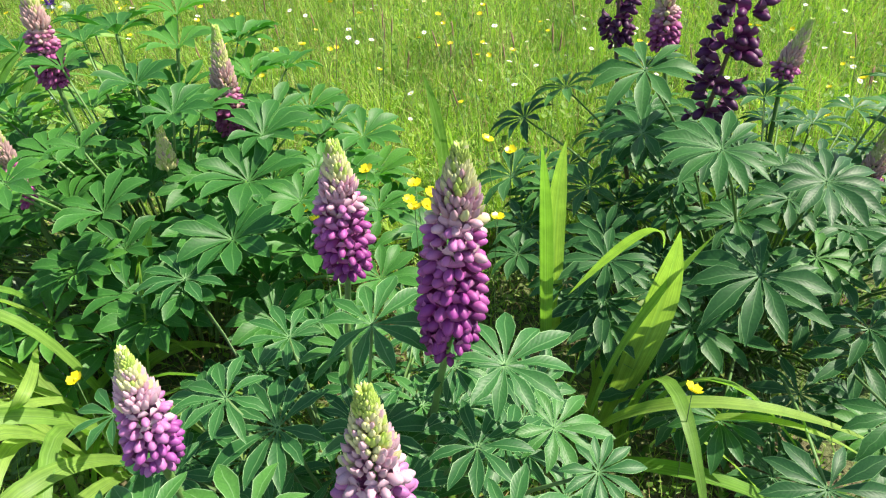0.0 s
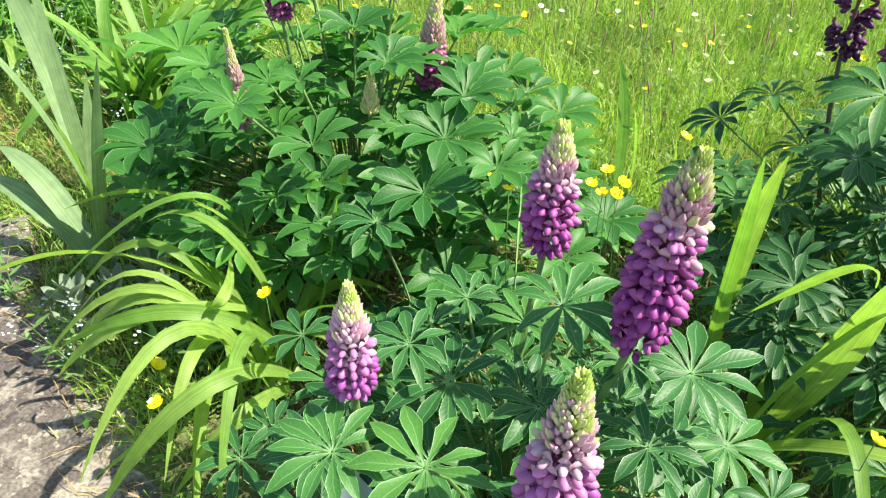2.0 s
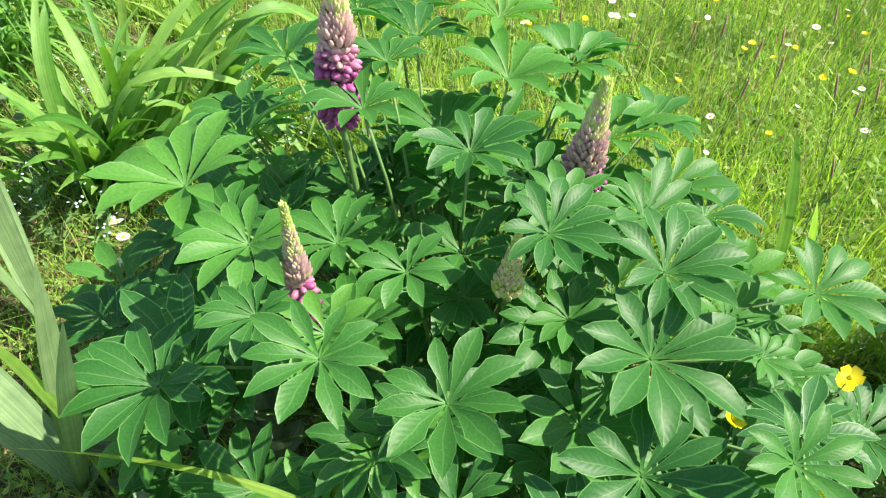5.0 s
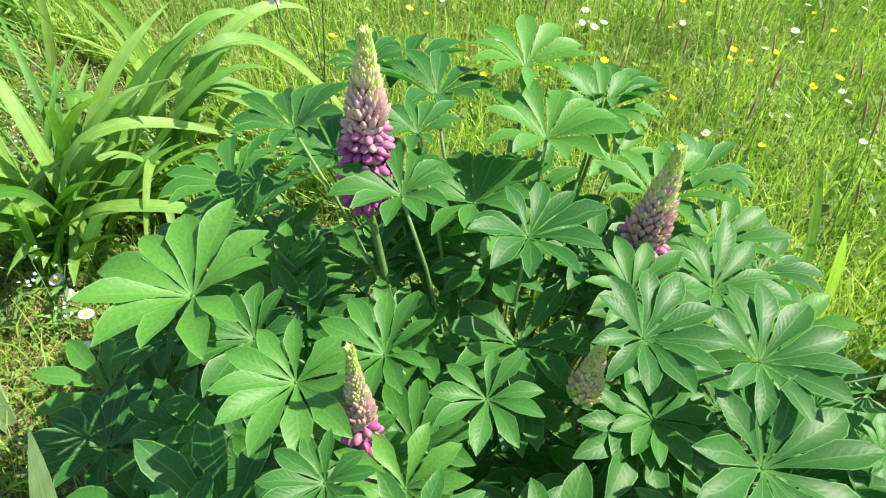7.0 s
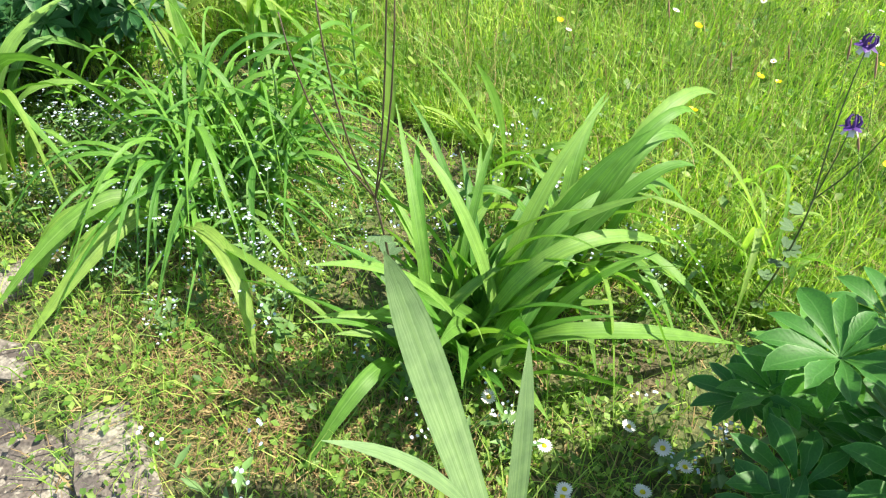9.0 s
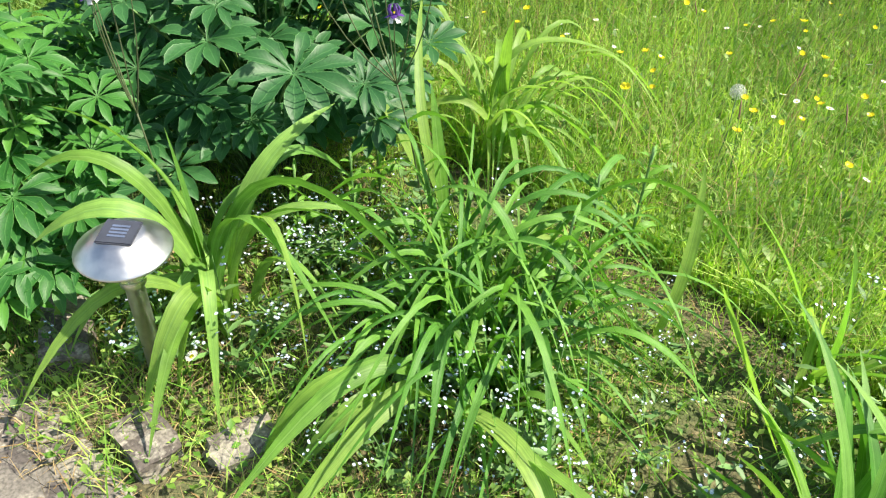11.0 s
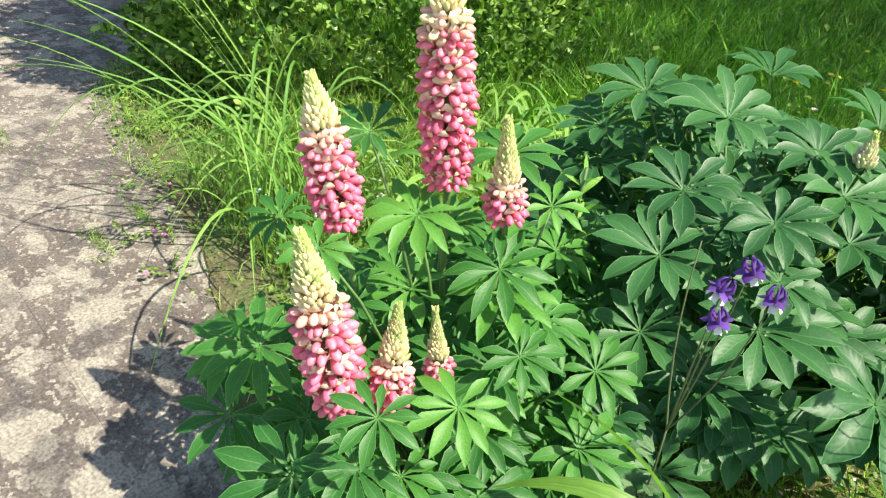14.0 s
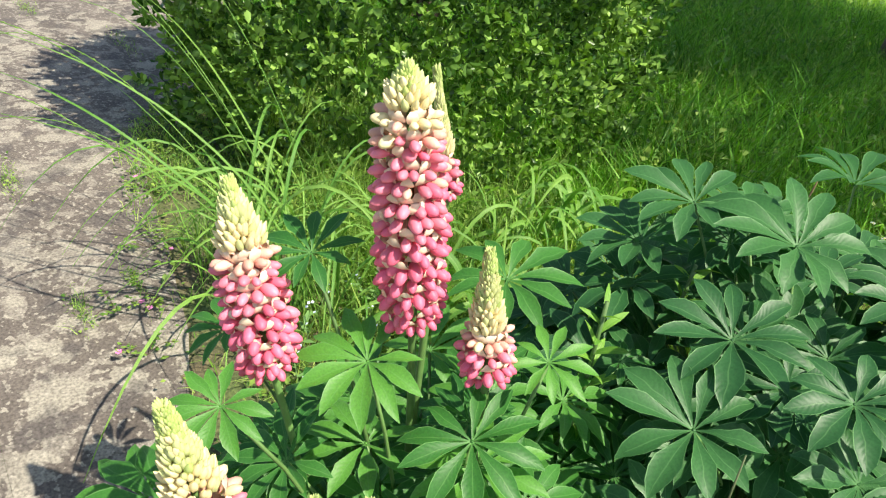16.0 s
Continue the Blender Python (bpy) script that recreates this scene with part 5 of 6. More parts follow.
def pink_weed(x, y, reach, seed):
    """A low reddish weed in a joint of the path with one five-petalled pink flower."""
    r = random.Random(seed)
    plant = thing("path_weed", (x, y, 0.0), "low reddish-stemmed weed with a small pink flower in the path's edge", "weed", "weeds in the path")
    stems, leaves = Shape(), Shape()
    tip = None
    for k in range(5):
        a = r.random() * 6.283
        end = Vector((math.cos(a) * reach, math.sin(a) * reach, r.uniform(0.02, 0.05)))
        tip = end if k == 0 else tip
        stems.tube(arc((0, 0, 0), end * 0.5 + Vector((0, 0, 0.012)), end, 6), [0.0008] * 6, 4)
        for j in range(7):
            p = end * r.uniform(0.2, 1.0)
            b = r.random() * 6.283
            o = Vector((math.cos(b), math.sin(b), 0.15))
            leaves.ribbon([p, p + o * 0.006, p + o * 0.013], [o.cross(Vector((0, 0, 1))).normalized()] * 3, [0.001, 0.004, 0.0008], 0.2)
    put("stem", stems.mesh("stem", [STEM_RED]), plant)
    put("leaf", leaves.mesh("leaf", [WEED]), plant, label="small lobed leaves")
    flower = Shape()
    petal_ring(flower, tip, Vector((0.1, -0.2, 1)), 5, 0.001, 0.0075, 0.003, 0, 0.15, 0.8)
    put("bloom", flower.mesh("bloom", [PINK]), plant)


for k, (x, y, reach) in enumerate([(-4.14, 1.73, 0.06), (-4.39, 1.88, 0.08), (-5.04, 2.15, 0.1), (-4.15, 1.84, 0.09), (-4.7, 1.98, 0.08), (-3.95, 1.75, 0.06), (-5.6, 2.45, 0.1)]):
    pink_weed(x, y, reach, 90 + k)


def seed_stalk(x, y, h, r):
    s = Shape()
    top = Vector((r.uniform(-0.08, 0.08), r.uniform(-0.05, 0.08), h))
    pts = arc((0, 0, 0), top * 0.5 + Vector((0.01, 0, 0.02)), top, 7)
    s.tube(pts, [0.0009] * 7, 4)
    way = (pts[-1] - pts[-2]).normalized()
    plant = thing("grass_stalk", (x, y, 0), "thin meadow grass stalk with a reddish-brown seed head", "grass stalk", "seeding grass stalks in the meadow")
    put("stalk", s.mesh("stalk", [STEM]), plant)
    s = Shape()
    s.tube([pts[-1] + way * t for t in (0, 0.012, 0.035, 0.05)], [0.001, 0.0024, 0.002, 0.0005], 6)
    put("seed_head", s.mesh("seed_head", [SEED_HEAD]), plant)


def path_grass_stem(root, tip, sag, r):
    """A long thin grass stem with a slim green ear, leaning out over the path."""
    root, tip = Vector(root), Vector(tip)
    plant = thing("wild_grass", root, "long thin wild grass with slim green ear leaning over the path", "grass stalk", "grass stems over the path")
    end = tip - root
    pts = arc((0, 0, 0), end * 0.5 + Vector((0, 0, sag)), end, 16)
    s = Shape()
    s.tube(pts, [0.0016 - 0.00006 * k for k in range(16)], 5)
    put("stalk", s.mesh("stalk", [STRAP_MID]), plant)
    s = Shape()
    for k in range(9, 16):
        way = (pts[k] - pts[k - 1]).normalized()
        for j in (0, 1):
            p = pts[k - 1].lerp(pts[k], 0.5 * j)
            side = way.cross(Vector((r.uniform(-1, 1), r.uniform(-1, 1), 1))).normalized() * (1 if j else -1)
            s.tube([p, p + way * 0.006 + side * 0.0022, p + way * 0.014 + side * 0.0012], [0.0006, 0.0016, 0.0003], 4)
    put("ear", s.mesh("ear", [STRAP_LEAF]), plant)


r = random.Random(57)
for root, tip, sag in (((-3.86, 2.12, 0.02), (-4.5, 1.5, 0.62), 0.22), ((-3.9, 2.05, 0.02), (-4.35, 1.42, 0.52), 0.2), ((-3.84, 2.16, 0.02), (-4.7, 1.8, 0.66), 0.24), ((-3.92, 2.1, 0.02), (-4.42, 1.55, 0.4), 0.18), ((-3.8, 2.14, 0.02), (-4.3, 1.75, 0.8), 0.2), ((-3.95, 2.13, 0.02), (-4.75, 1.65, 0.5), 0.2), ((-3.83, 2.2, 0.02), (-4.2, 1.95, 0.82), 0.16)):
    path_grass_stem(root, tip, sag, r)
for k in range(90):
    x = r.choice((r.uniform(-1.2, 0.4), r.uniform(-1.0, 1.4), r.uniform(-3.4, 1.5)))
    seed_stalk(x, meadow_edge(x) + 0.05 + 1.8 * r.random() ** 1.4, r.uniform(0.3, 0.5), r)


# ---- forget-me-nots ----
def forget_me_not(seed):
    r = random.Random(seed)
    plant = thing("forget_me_not", (0, 0, 0), "forget-me-not with sprays of tiny pale blue flowers", "flower", "forget-me-nots in the bed")
    for _ in range(4):
        stems, flowers = Shape(), Shape()
        a, h = r.random() * 6.283, r.uniform(0.08, 0.2)
        out = Vector((math.cos(a), math.sin(a), 0))
        top = out * h * r.uniform(0.2, 0.7) + Vector((0, 0, h))
        pts = arc((0, 0, 0), top * 0.5 + out * -0.01, top, 5)
        stems.tube(pts, [0.0012, 0.0011, 0.001, 0.0008, 0.0006], 4)
        for j in range(5):
            c = top + Vector((r.uniform(-0.02, 0.02), r.uniform(-0.02, 0.02), r.uniform(-0.03, 0.01)))
            petal_ring(flowers, c, Vector((r.uniform(-0.5, 0.5), r.uniform(-0.7, 0.2), 1)), 5, 0.0003, 0.0029, 0.0015, 0, 0.1, 0.8)
        for j in range(4):
            p = pts[1 + j % 3]
            b = r.random() * 6.283
            o = Vector((math.cos(b), math.sin(b), 0.3))
            stems.ribbon([p, p + o * 0.015, p + o * 0.034], [o.cross(Vector((0, 0, 1))).normalized()] * 3, [0.002, 0.006, 0.001], 0.3)
        stem = put("stem", stems.mesh("stem", [STEM]), plant)
        put("flower_spray", flowers.mesh("flower_spray", [PALE_BLUE]), stem)
    return plant


def scatter_sites(n, r):
    areas = [(-2.45, 2.2, 0.2, 0.15, 10), (-2.7, 1.9, 0.2, 0.15, 8), (-2.1, 2.0, 0.35, 0.3, 14), (-2.2, 1.85, 0.3, 0.2, 20), (-1.75, 1.8, 0.25, 0.25, 14), (-2.5, 2.15, 0.25, 0.25, 14), (-1.2, 2.05, 0.3, 0.3, 8), (-0.55, 1.12, 0.25, 0.12, 6), (-0.75, 0.98, 0.2, 0.06, 3), (-1.35, 2.25, 0.25, 0.2, 6), (0.68, 1.0, 0.15, 0.15, 5), (-2.75, 1.75, 0.15, 0.12, 5), (-1.0, 1.7, 0.3, 0.2, 5), (-3.6, 2.0, 0.3, 0.2, 5)]
    for cx, cy, dx, dy, count in areas:
        for _ in range(count):
            yield cx + r.gauss(0, 0.6) * dx, cy + r.gauss(0, 0.6) * dy


originals = [forget_me_not(k) for k in range(4)]
for k, (x, y) in enumerate(scatter_sites(0, r)):
    m = pose(x, y, 0.0, 0, 0, r.uniform(0, 360))
    if k < 4:
        originals[k].matrix_basis = m
    else:
        copy_thing(originals[k % 4], m).scale = [r.uniform(0.7, 1.15)] * 3


# ---- columbines ----
def petal_mesh(name, length, half, rise, tip, mat, spur=False):
    s = Shape()
    pts = [Vector((0.002 + length * t, 0, rise * length * t * t)) for t in (0, 0.35, 0.7, 1)]
    s.ribbon(pts, [Vector((0, 1, 0))] * 4, [half * 0.5, half, half * 0.85, half * tip], 0.25)
    if spur:
        s.tube([Vector((0.006, 0, 0.001)), Vector((0.012, 0, -0.01)), Vector((0.008, 0, -0.019)), Vector((0.004, 0, -0.02))], [0.004, 0.0028, 0.0016, 0.0012], 6, 1)
    return s.mesh(name, [mat, VIOLET])


SEPAL = petal_mesh("sepal", 0.02, 0.0072, 0.3, 0.15, VIOLET)
INNER = petal_mesh("petal", 0.012, 0.0055, 1.1, 0.9, WHITE, True)
CORE = Shape()
CORE.tube([Vector((0, 0, -0.003)), Vector((0, 0, 0.006)), Vector((0, 0, 0.013))], [0.002, 0.003, 0.001], 6)
CORE = CORE.mesh("bloom", [YELLOW])


def columbine_bloom(parent, at, r):
    down = Vector((r.uniform(-0.3, 0.3), r.uniform(-0.3, 0.3), -1)).normalized()
    m = down.to_track_quat("Z", "Y").to_matrix().to_4x4()
    m.translation = at
    bloom = put("bloom", CORE, parent, m @ Matrix.Diagonal((0.84, 0.84, 0.84, 1)))
    for k in range(5):
        put("sepal", SEPAL, bloom, pose(0, 0, 0, 0, 0, 72 * k))
        put("petal", INNER, bloom, pose(0, 0, 0.003, 0, 0, 72 * k + 36))


def columbine(label, root, heads, extra_tips=(), dark=False, seed=1):
    r = random.Random(seed)
    plant = thing("columbine", (*root, 0.0), label, "flowering plant", "columbines in the bed")
    c = Vector((*root, 0.0))
    tops = [Vector(h) - c for h in heads] + [Vector(h) - c for h in extra_tips]
    fork = sum(tops, Vector()) / len(tops) * 0.6
    s = Shape()
    s.tube(arc((0, 0, 0), fork * 0.5 + Vector((0.01, 0, 0)), fork, 7), [0.0023, 0.0022, 0.0021, 0.002, 0.0019, 0.0018, 0.0016], 6)
    stem_mat = COLUMBINE_STEM if heads else STEM_RED
    put("stem", s.mesh("stem", [stem_mat]), plant)
    for t in tops:
        s = Shape()
        mid = (fork + t) / 2 + Vector((t.x - fork.x, t.y - fork.y, 0)) * 0.2
        s.tube(arc(fork, mid, t, 6), [0.0015, 0.0014, 0.0013, 0.0012, 0.001, 0.0008], 5)
        put("branch", s.mesh("branch", [stem_mat]), plant)
    for k in range(len(heads)):
        columbine_bloom(plant, tops[k], r)
    for k in range(7):
        t = r.uniform(0.15, 0.9)
        p = fork * t
        a = r.random() * 6.283
        o = Vector((math.cos(a), math.sin(a), 0.2))
        s = Shape()
        for b in (-0.6, 0, 0.6):
            ob = Matrix.Rotation(b, 3, "Z") @ o
            s.ribbon([p + ob * 0.004, p + ob * 0.018, p + ob * 0.03], [ob.cross(Vector((0, 0, 1))).normalized()] * 3, [0.002, 0.008, 0.003], 0.2)
        put("leaf", s.mesh("leaf", [COLUMBINE_LEAF]), plant)
    return plant


columbine("violet and white columbine on thin dark stems near the meadow", (-2.36, 2.42), COLUMBINE_E, seed=1)
columbine("columbine with a cluster of violet and white flowers", (-2.76, 1.98), COLUMBINE_D, [(-2.79, 1.95, 0.7)], seed=2)
columbine("tall columbine with violet and white flowers beside the green lupine", (-0.8, 2.14), COLUMBINE_C, seed=3)
columbine("bare brown flower stems of a columbine without flowers", (-1.45, 1.76), [], [(-1.42, 1.52, 0.87), (-1.35, 1.55, 0.88), (-1.5, 1.58, 0.8), (-1.38, 1.6, 0.9)], seed=4)


# ---- woolly plants ----
def woolly(x, y, size, seed):
    r = random.Random(seed)
    plant = thing("woolly_plant", (x, y, 0), "grey-green woolly-leaved plant growing low beside the path", "plant", "woolly grey plants")
    for k in range(11):
        a = k * 2.4
        out = Vector((math.cos(a), math.sin(a), 0))
        z = 0.02 + size * 0.09 * k
        ln = size * r.uniform(0.5, 0.8) * (1 - 0.04 * k)
        base = Vector((0, 0, z))
        put("leaf", strap_mesh(base, base + out * ln * 0.45 + Vector((0, 0, ln * 0.6)), base + out * ln * 0.6 + Vector((0, 0, ln * 0.95)), size * 0.1, WOOLLY, 0.5, 7), plant)
    s = Shape()
    s.tube([Vector((0, 0, -0.01)), Vector((0, 0, size))], [0.004, 0.003], 6)
    put("stem", s.mesh("stem", [WOOLLY]), plant)


for k, (x, y, sz) in enumerate([(-0.58, 1.1, 0.14), (-0.7, 1.0, 0.11), (-0.55, 1.3, 0.15), (-0.72, 1.2, 0.14), (-0.66, 1.06, 0.1)]):
    woolly(x, y, sz * 1.2, k)

clock = thing("dandelion", (-1.76, 3.08, 0), "dandelion gone to a pale grey seed head in the meadow", "flower")
s = Shape()
s.tube([Vector((0, 0, 0)), Vector((0.01, 0, 0.13)), Vector((0, 0.02, 0.26))], [0.0018] * 3, 5)
put("stalk", s.mesh("stalk", [STEM]), clock)
s = Shape()
for k in range(90):
    u, a = 1 - 2 * (k + 0.5) / 90, k * 2.4
    w = Vector((math.sqrt(1 - u * u) * math.cos(a), math.sqrt(1 - u * u) * math.sin(a), u))
    c = Vector((0, 0.02, 0.26))
    s.tube([c + w * 0.003, c + w * 0.02], [0.0002, 0.0002], 3)
    petal_ring(s, c + w * 0.02, w, 5, 0, 0.005, 0.0005, 0)
put("seed_head", s.mesh("seed_head", [FLUFF]), clock)

fallen = thing("fallen_leaf", (-2.25, 1.85, 0.012), "yellowed leaf lying on the soil", "leaf")
DEAD = plain_material("dead_leaf", (0.5, 0.27, 0.06), 0.7)
put("blade", strap_mesh(Vector((-0.07, 0.0, 0.01)), Vector((0, 0.01, 0.03)), Vector((0.08, 0.0, 0.005)), 0.011, DEAD, 0.4, 8), fallen)


# ---- shrub and tree ----
def leafy_mesh(points, size, mat, seed, name, outward, folds=0.25):
    """Many small oval leaves round the given points, as one mesh."""
    r = np.random.default_rng(seed)
    p = np.array(points)
    n = len(p)
    way = np.array(outward) + r.normal(0, 0.55, (n, 3))
    way /= np.linalg.norm(way, axis=1)[:, None]
    other = r.normal(0, 1, (n, 3))
    side = np.cross(way, other)
    side /= np.linalg.norm(side, axis=1)[:, None]
    up = np.cross(side, way)
    s = (size * (0.6 + 0.6 * r.random(n)))[:, None]
    low, high = p + way * s * 0.35, p + way * s * 0.72
    bend = up * s * folds * 0.3
    v = np.stack([p, low - side * s * 0.2 + bend, high - side * s * 0.25 + bend, p + way * s, high + side * s * 0.25 + bend, low + side * s * 0.2 + bend], 1).reshape(-1, 3)
    o = np.arange(n) * 6
    q = np.stack([o, o + 3, o + 2, o + 1, o, o + 5, o + 4, o + 3], -1).ravel()
    me = bpy.data.meshes.new(name)
    me.vertices.add(len(v))
    me.vertices.foreach_set("co", v.astype(np.float32).ravel())
    me.loops.add(len(q))
    me.loops.foreach_set("vertex_index", q.astype(np.int32))
    me.polygons.add(2 * n)
    me.polygons.foreach_set("loop_start", (np.arange(2 * n) * 4).astype(np.int32))
    me.update(calc_edges=True)
    me.materials.append(mat)
    return me


def box_shrub():
    r = random.Random(17)
    shrub = thing("box_shrub", (-4.92, 3.1, 0), "dense evergreen box shrub with small glossy leaves beside the path", "shrub")
    wood, pts, outs = Shape(), [], []
    for k in range(6400):
        a, h = r.random() * 6.283, r.random() * 1.5
        if k % 5 == 0:
            h = 1.5
        wide = (0.86 + 0.1 * math.sin(h * 2.1)) * (1 if h < 1.1 else math.sqrt(max(0.05, 1 - ((h - 1.1) / 0.5) ** 2)))
        wide *= 1 + 0.2 * noise.noise(Vector((math.cos(a) * 2.2, math.sin(a) * 2.2, h * 2.6))) + 0.1 * noise.noise(Vector((math.cos(a) * 7, math.sin(a) * 7, h * 8)))
        if k % 5 == 0:
            wide *= math.sqrt(r.random())
        out = Vector((math.cos(a), math.sin(a), 0.25 if h < 1.2 else 1.0)).normalized()
        w = Vector((math.cos(a) * wide * 0.8, math.sin(a) * wide, max(0.04, h)))
        if k % 130 == 0:
            start = Vector((w.x * 0.15, w.y * 0.15, w.z * 0.3))
            wood.tube(arc(start, (start + w) / 2 + Vector((0, 0, 0.05)), w * 0.93, 5), [0.012, 0.008, 0.005, 0.003, 0.001], 4)
        tw = (out + Vector((r.gauss(0, 0.45), r.gauss(0, 0.45), r.gauss(0.55, 0.4)))).normalized()
        b = w * r.choice((r.uniform(0.86, 1.02), r.uniform(0.86, 1.0), r.uniform(0.7, 0.88)))
        b.z = w.z
        ln = r.uniform(0.03, 0.09)
        q = tw.orthogonal().normalized()
        for i in range(12):
            q = Matrix.Rotation(1.57, 3, tw) @ q
            pts.append(tuple(b + tw * (ln * i / 11)))
            outs.append(tuple(q * 0.8 + tw * 1.0))
    put("branches", wood.mesh("branches", [BARK]), shrub)
    put("foliage", leafy_mesh(pts, 0.034, BOX_LEAF, 3, "foliage", outs), shrub)


box_shrub()


def tree(x, y, high, wide, seed, label):
    r = random.Random(seed)
    t = thing("tree", (x, y, 0), label, "tree")
    s = Shape()
    s.tube([Vector((0, 0, -0.1)), Vector((0.05, 0.02, 0.7)), Vector((0, 0.1, 1.6)), Vector((0.1, 0.05, high * 0.75))], [0.14, 0.1, 0.09, 0.04], 10)
    pts, outs = [], []
    for k in range(46):
        a, e = r.random() * 6.283, r.uniform(-0.3, 1.3)
        w = Vector((math.cos(a) * math.cos(e) * wide, math.sin(a) * math.cos(e) * wide, high * 0.62 + math.sin(e) * high * 0.35)) * r.uniform(0.75, 1.05)
        b = Vector((0.02, 0.08, high * r.uniform(0.35, 0.6)))
        s.tube(arc(b, (b + w) / 2 + Vector((0, 0, 0.15)), w, 6), [0.035, 0.028, 0.02, 0.014, 0.009, 0.004], 5)
        for j in range(int(60 * wide * wide)):
            p = b.lerp(w, r.uniform(0.55, 1.1)) + Vector((r.gauss(0, 0.3), r.gauss(0, 0.3), r.gauss(0, 0.22)))
            pts.append(tuple(p))
            outs.append((r.gauss(0, 1), r.gauss(0, 1), r.gauss(0, 0.6)))
    put("trunk", s.mesh("trunk", [BARK]), t)
    put("crown", leafy_mesh(pts, 0.1, TREE_LEAF, seed, "crown", outs), t)


tree(-4.55, 6.65, 3.6, 1.7, 5, "small leafy tree in the meadow that shades the grass round it")
# Unseen tree, added so that its crown darkens the grass behind the shrub.
tree(-2.0, 6.9, 4.6, 3.0, 6, "spreading leafy tree added out of view to shade the meadow")


# ---- leafy shoots ----
def leafy_shoot(x, y, h, seed):
    r = random.Random(seed)
    plant = thing("leafy_shoot", (x, y, 0), "upright bright green shoot with narrow pointed leaves", "plant", "leafy shoots in the bed")
    top = Vector((r.uniform(-0.03, 0.03), r.uniform(-0.03, 0.03), h))
    pts = arc((0, 0, -0.01), top * 0.5, top, 8)
    s = Shape()
    s.tube(pts, [0.003] * 8, 6)
    put("stem", s.mesh("stem", [STEM]), plant)
    n = int(h / 0.017)
    for k in range(n):
        t = 0.3 + 0.7 * k / n
        p = top * t
        out = Vector((math.cos(k * 2.4), math.sin(k * 2.4), 0))
        ln = r.uniform(0.05, 0.085) * (1.1 - 0.6 * t)
        put("leaf", strap_mesh(p, p + out * ln * 0.5 + Vector((0, 0, ln * 0.35)), p + out * ln + Vector((0, 0, ln * (0.7 * t - 0.1))), ln * 0.13, SHOOT_LEAF, 0.3, 6), plant)


SHOOT_LEAF = leaf_material("shoot_leaf", (0.12, 0.32, 0.04), (0.2, 0.42, 0.06), (0.25, 0.42, 0.1), (1.3, 1.5, 0.6), 0.3, 0.5, side_veins=0)
SHOOTS = [(-2.42, 2.2, 0.3), (-2.52, 2.12, 0.28), (-1.95, 2.2, 0.34), (-1.85, 2.45, 0.38), (-2.6, 1.85, 0.2), (-3.06, 2.12, 0.62), (-2.45, 2.37, 0.32), (-1.91, 2.36, 0.32), (-3.1, 2.3, 0.6), (-2.7, 2.72, 0.3)]
for k, (x, y, h) in enumerate(SHOOTS):
    leafy_shoot(x, y, h, 60 + k)


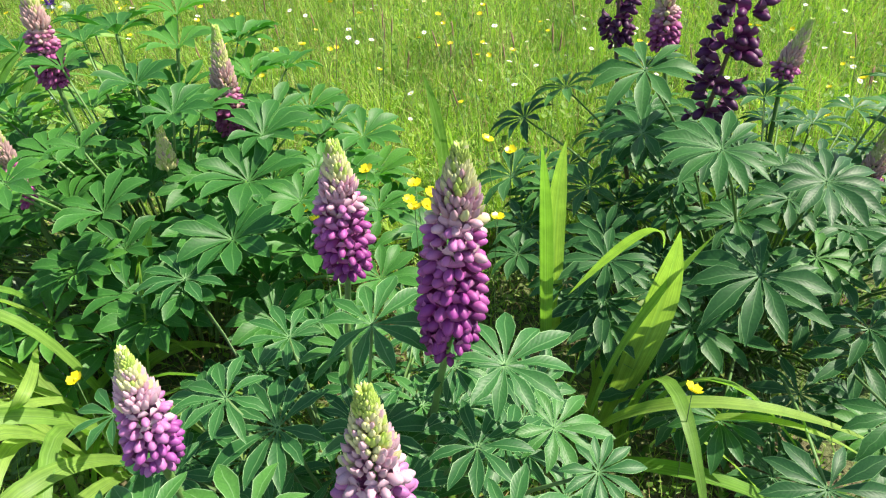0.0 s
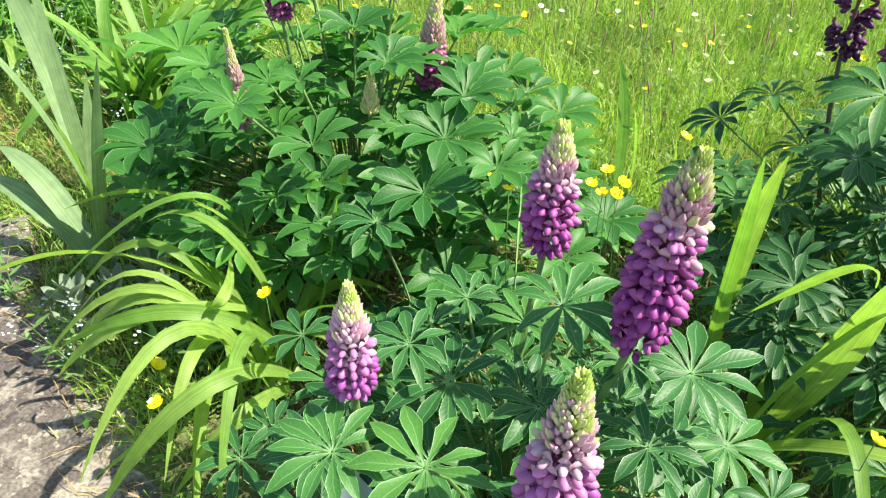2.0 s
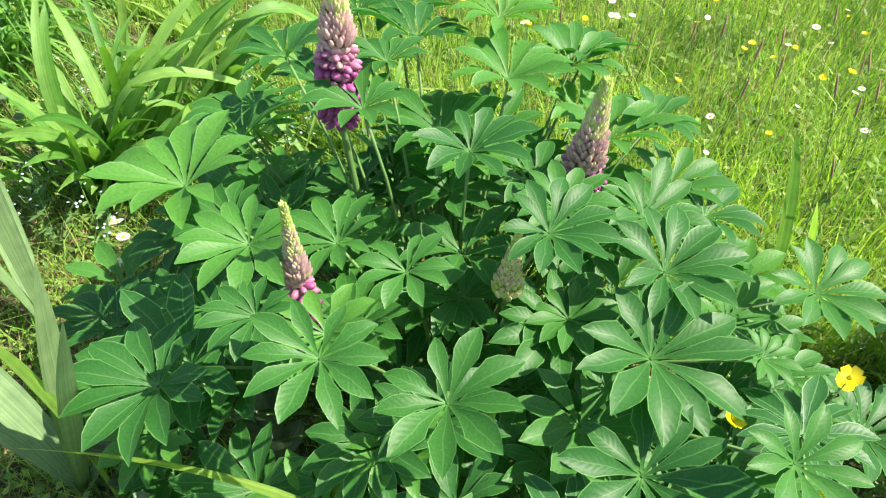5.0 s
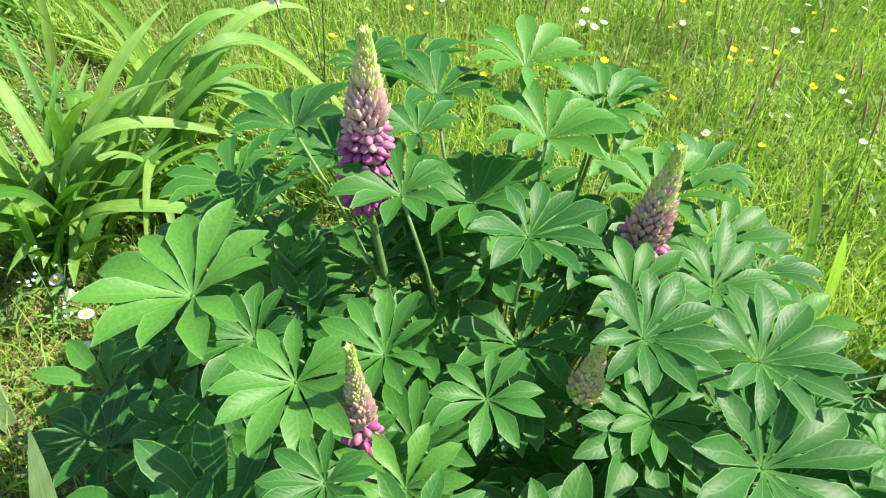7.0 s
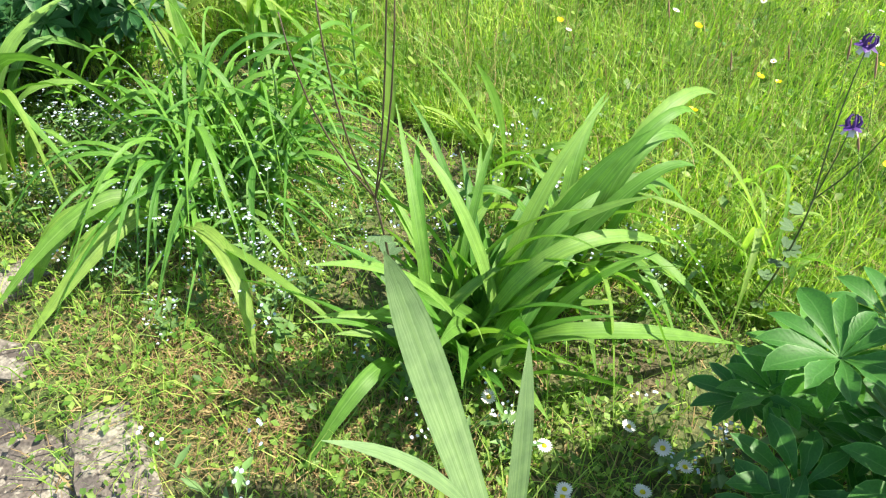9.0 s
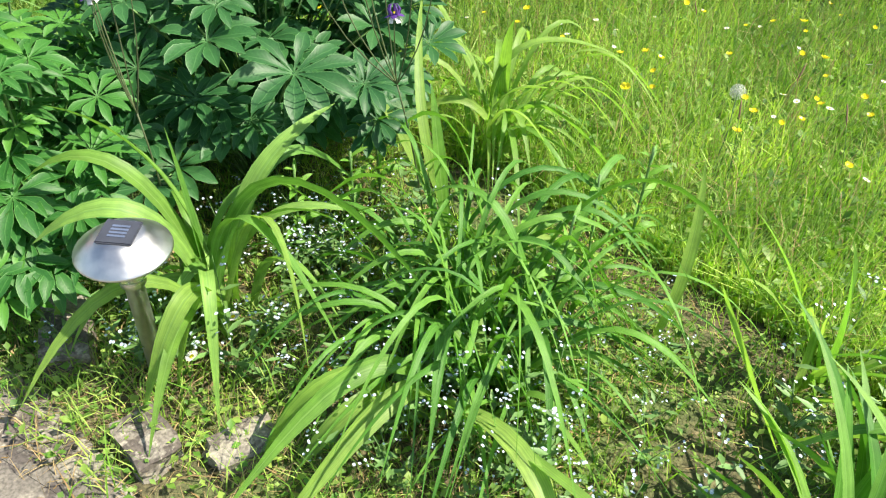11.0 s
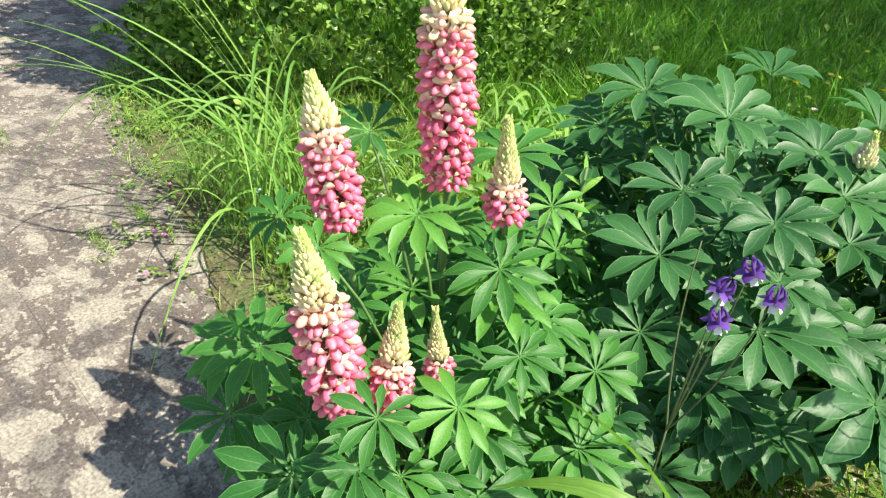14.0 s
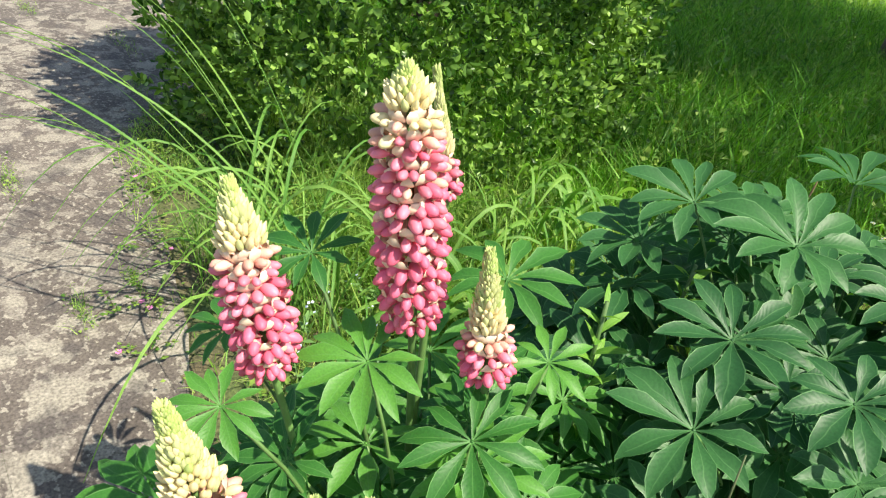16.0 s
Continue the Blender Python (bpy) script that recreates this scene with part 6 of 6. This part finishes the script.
# ---- edging stones ----
def edging_stone(x, y, long, wide, high, turn, seed):
    bm = bmesh.new()
    bmesh.ops.create_cube(bm, size=1)
    bmesh.ops.subdivide_edges(bm, edges=bm.edges[:], cuts=3, use_grid_fill=True)
    for v in bm.verts:
        w = v.co.normalized()
        v.co = v.co.lerp(w * 0.62, 0.2)
        v.co += w * 0.16 * noise.noise(v.co * 2.3 + Vector((seed * 3.1, 0, 0)))
        v.co = Vector((v.co.x * long, v.co.y * wide, v.co.z * high))
    me = bpy.data.meshes.new("stone")
    bm.to_mesh(me)
    me.materials.append(STONE)
    ob = new("edging_stone", me)
    ob.matrix_basis = pose(x, y, high * 0.15, 0, 0, turn)
    tagged(ob, "weathered flat stone sunk into the bed's edge", "stone", "edging stones")


EDGING = [(-2.78, 1.69, 0.2, 0.09, 0.07, -40), (-2.45, 1.58, 0.13, 0.08, 0.06, -20), (-1.82, 1.36, 0.26, 0.12, 0.035, -38), (-2.17, 1.47, 0.12, 0.09, 0.05, 10), (-2.3, 1.66, 0.12, 0.08, 0.05, 60), (-1.13, 1.16, 0.14, 0.09, 0.06, -35), (-1.01, 1.08, 0.12, 0.08, 0.05, -20), (-3.12, 1.49, 0.13, 0.08, 0.05, 20)]
for k, (x, y, long, wide, high, turn) in enumerate(EDGING):
    edging_stone(x, y, long, wide, high, turn, k)


# ---- path slabs ----
def build_path():
    base = thing("path", (0, 0, 0), "worn grey-brown stone path with pale lichen", "path")
    tagged(base, kind="structure")
    r = random.Random(41)
    y = -2.6
    rows = []
    while y < 4.0:
        rows.append((y, r.uniform(0.55, 0.8)))
        y += rows[-1][1]
    for y0, deep in rows:
        x = -10.5 + r.uniform(0, 0.5)
        while x < 6.5:
            w = r.uniform(0.6, 1.0)
            x1, y1 = x + w, y0 + deep
            g = 0.0003
            n = 5
            bottom, top = [], []
            for i in range(n + 1):
                cx = x + g + (w - 2 * g) * i / n
                lim = path_edge(cx) + 0.025 * noise.noise(Vector((cx * 6, 0, 0)))
                bottom.append((cx, min(y0 + g, lim)))
                top.append((cx, min(y1 - g, lim)))
            if max(t[1] - b[1] for t, b in zip(top, bottom)) > 0.06:
                h = r.uniform(-0.0004, 0.0004)
                s = Shape()
                for p, q in zip(bottom, top):
                    s.v += [(*p, h), (*q, h), (*p, -0.06), (*q, -0.06)]
                for i in range(n):
                    a = 4 * i
                    s.f += [(a, a + 4, a + 5, a + 1), (a, a + 2, a + 6, a + 4), (a + 1, a + 5, a + 7, a + 3)]
                s.f += [(0, 1, 3, 2), (4 * n, 4 * n + 2, 4 * n + 3, 4 * n + 1)]
                put("slab", mesh_of("slab", s.v, s.f, [STONE], smooth=False), base)
            x = x1


build_path()
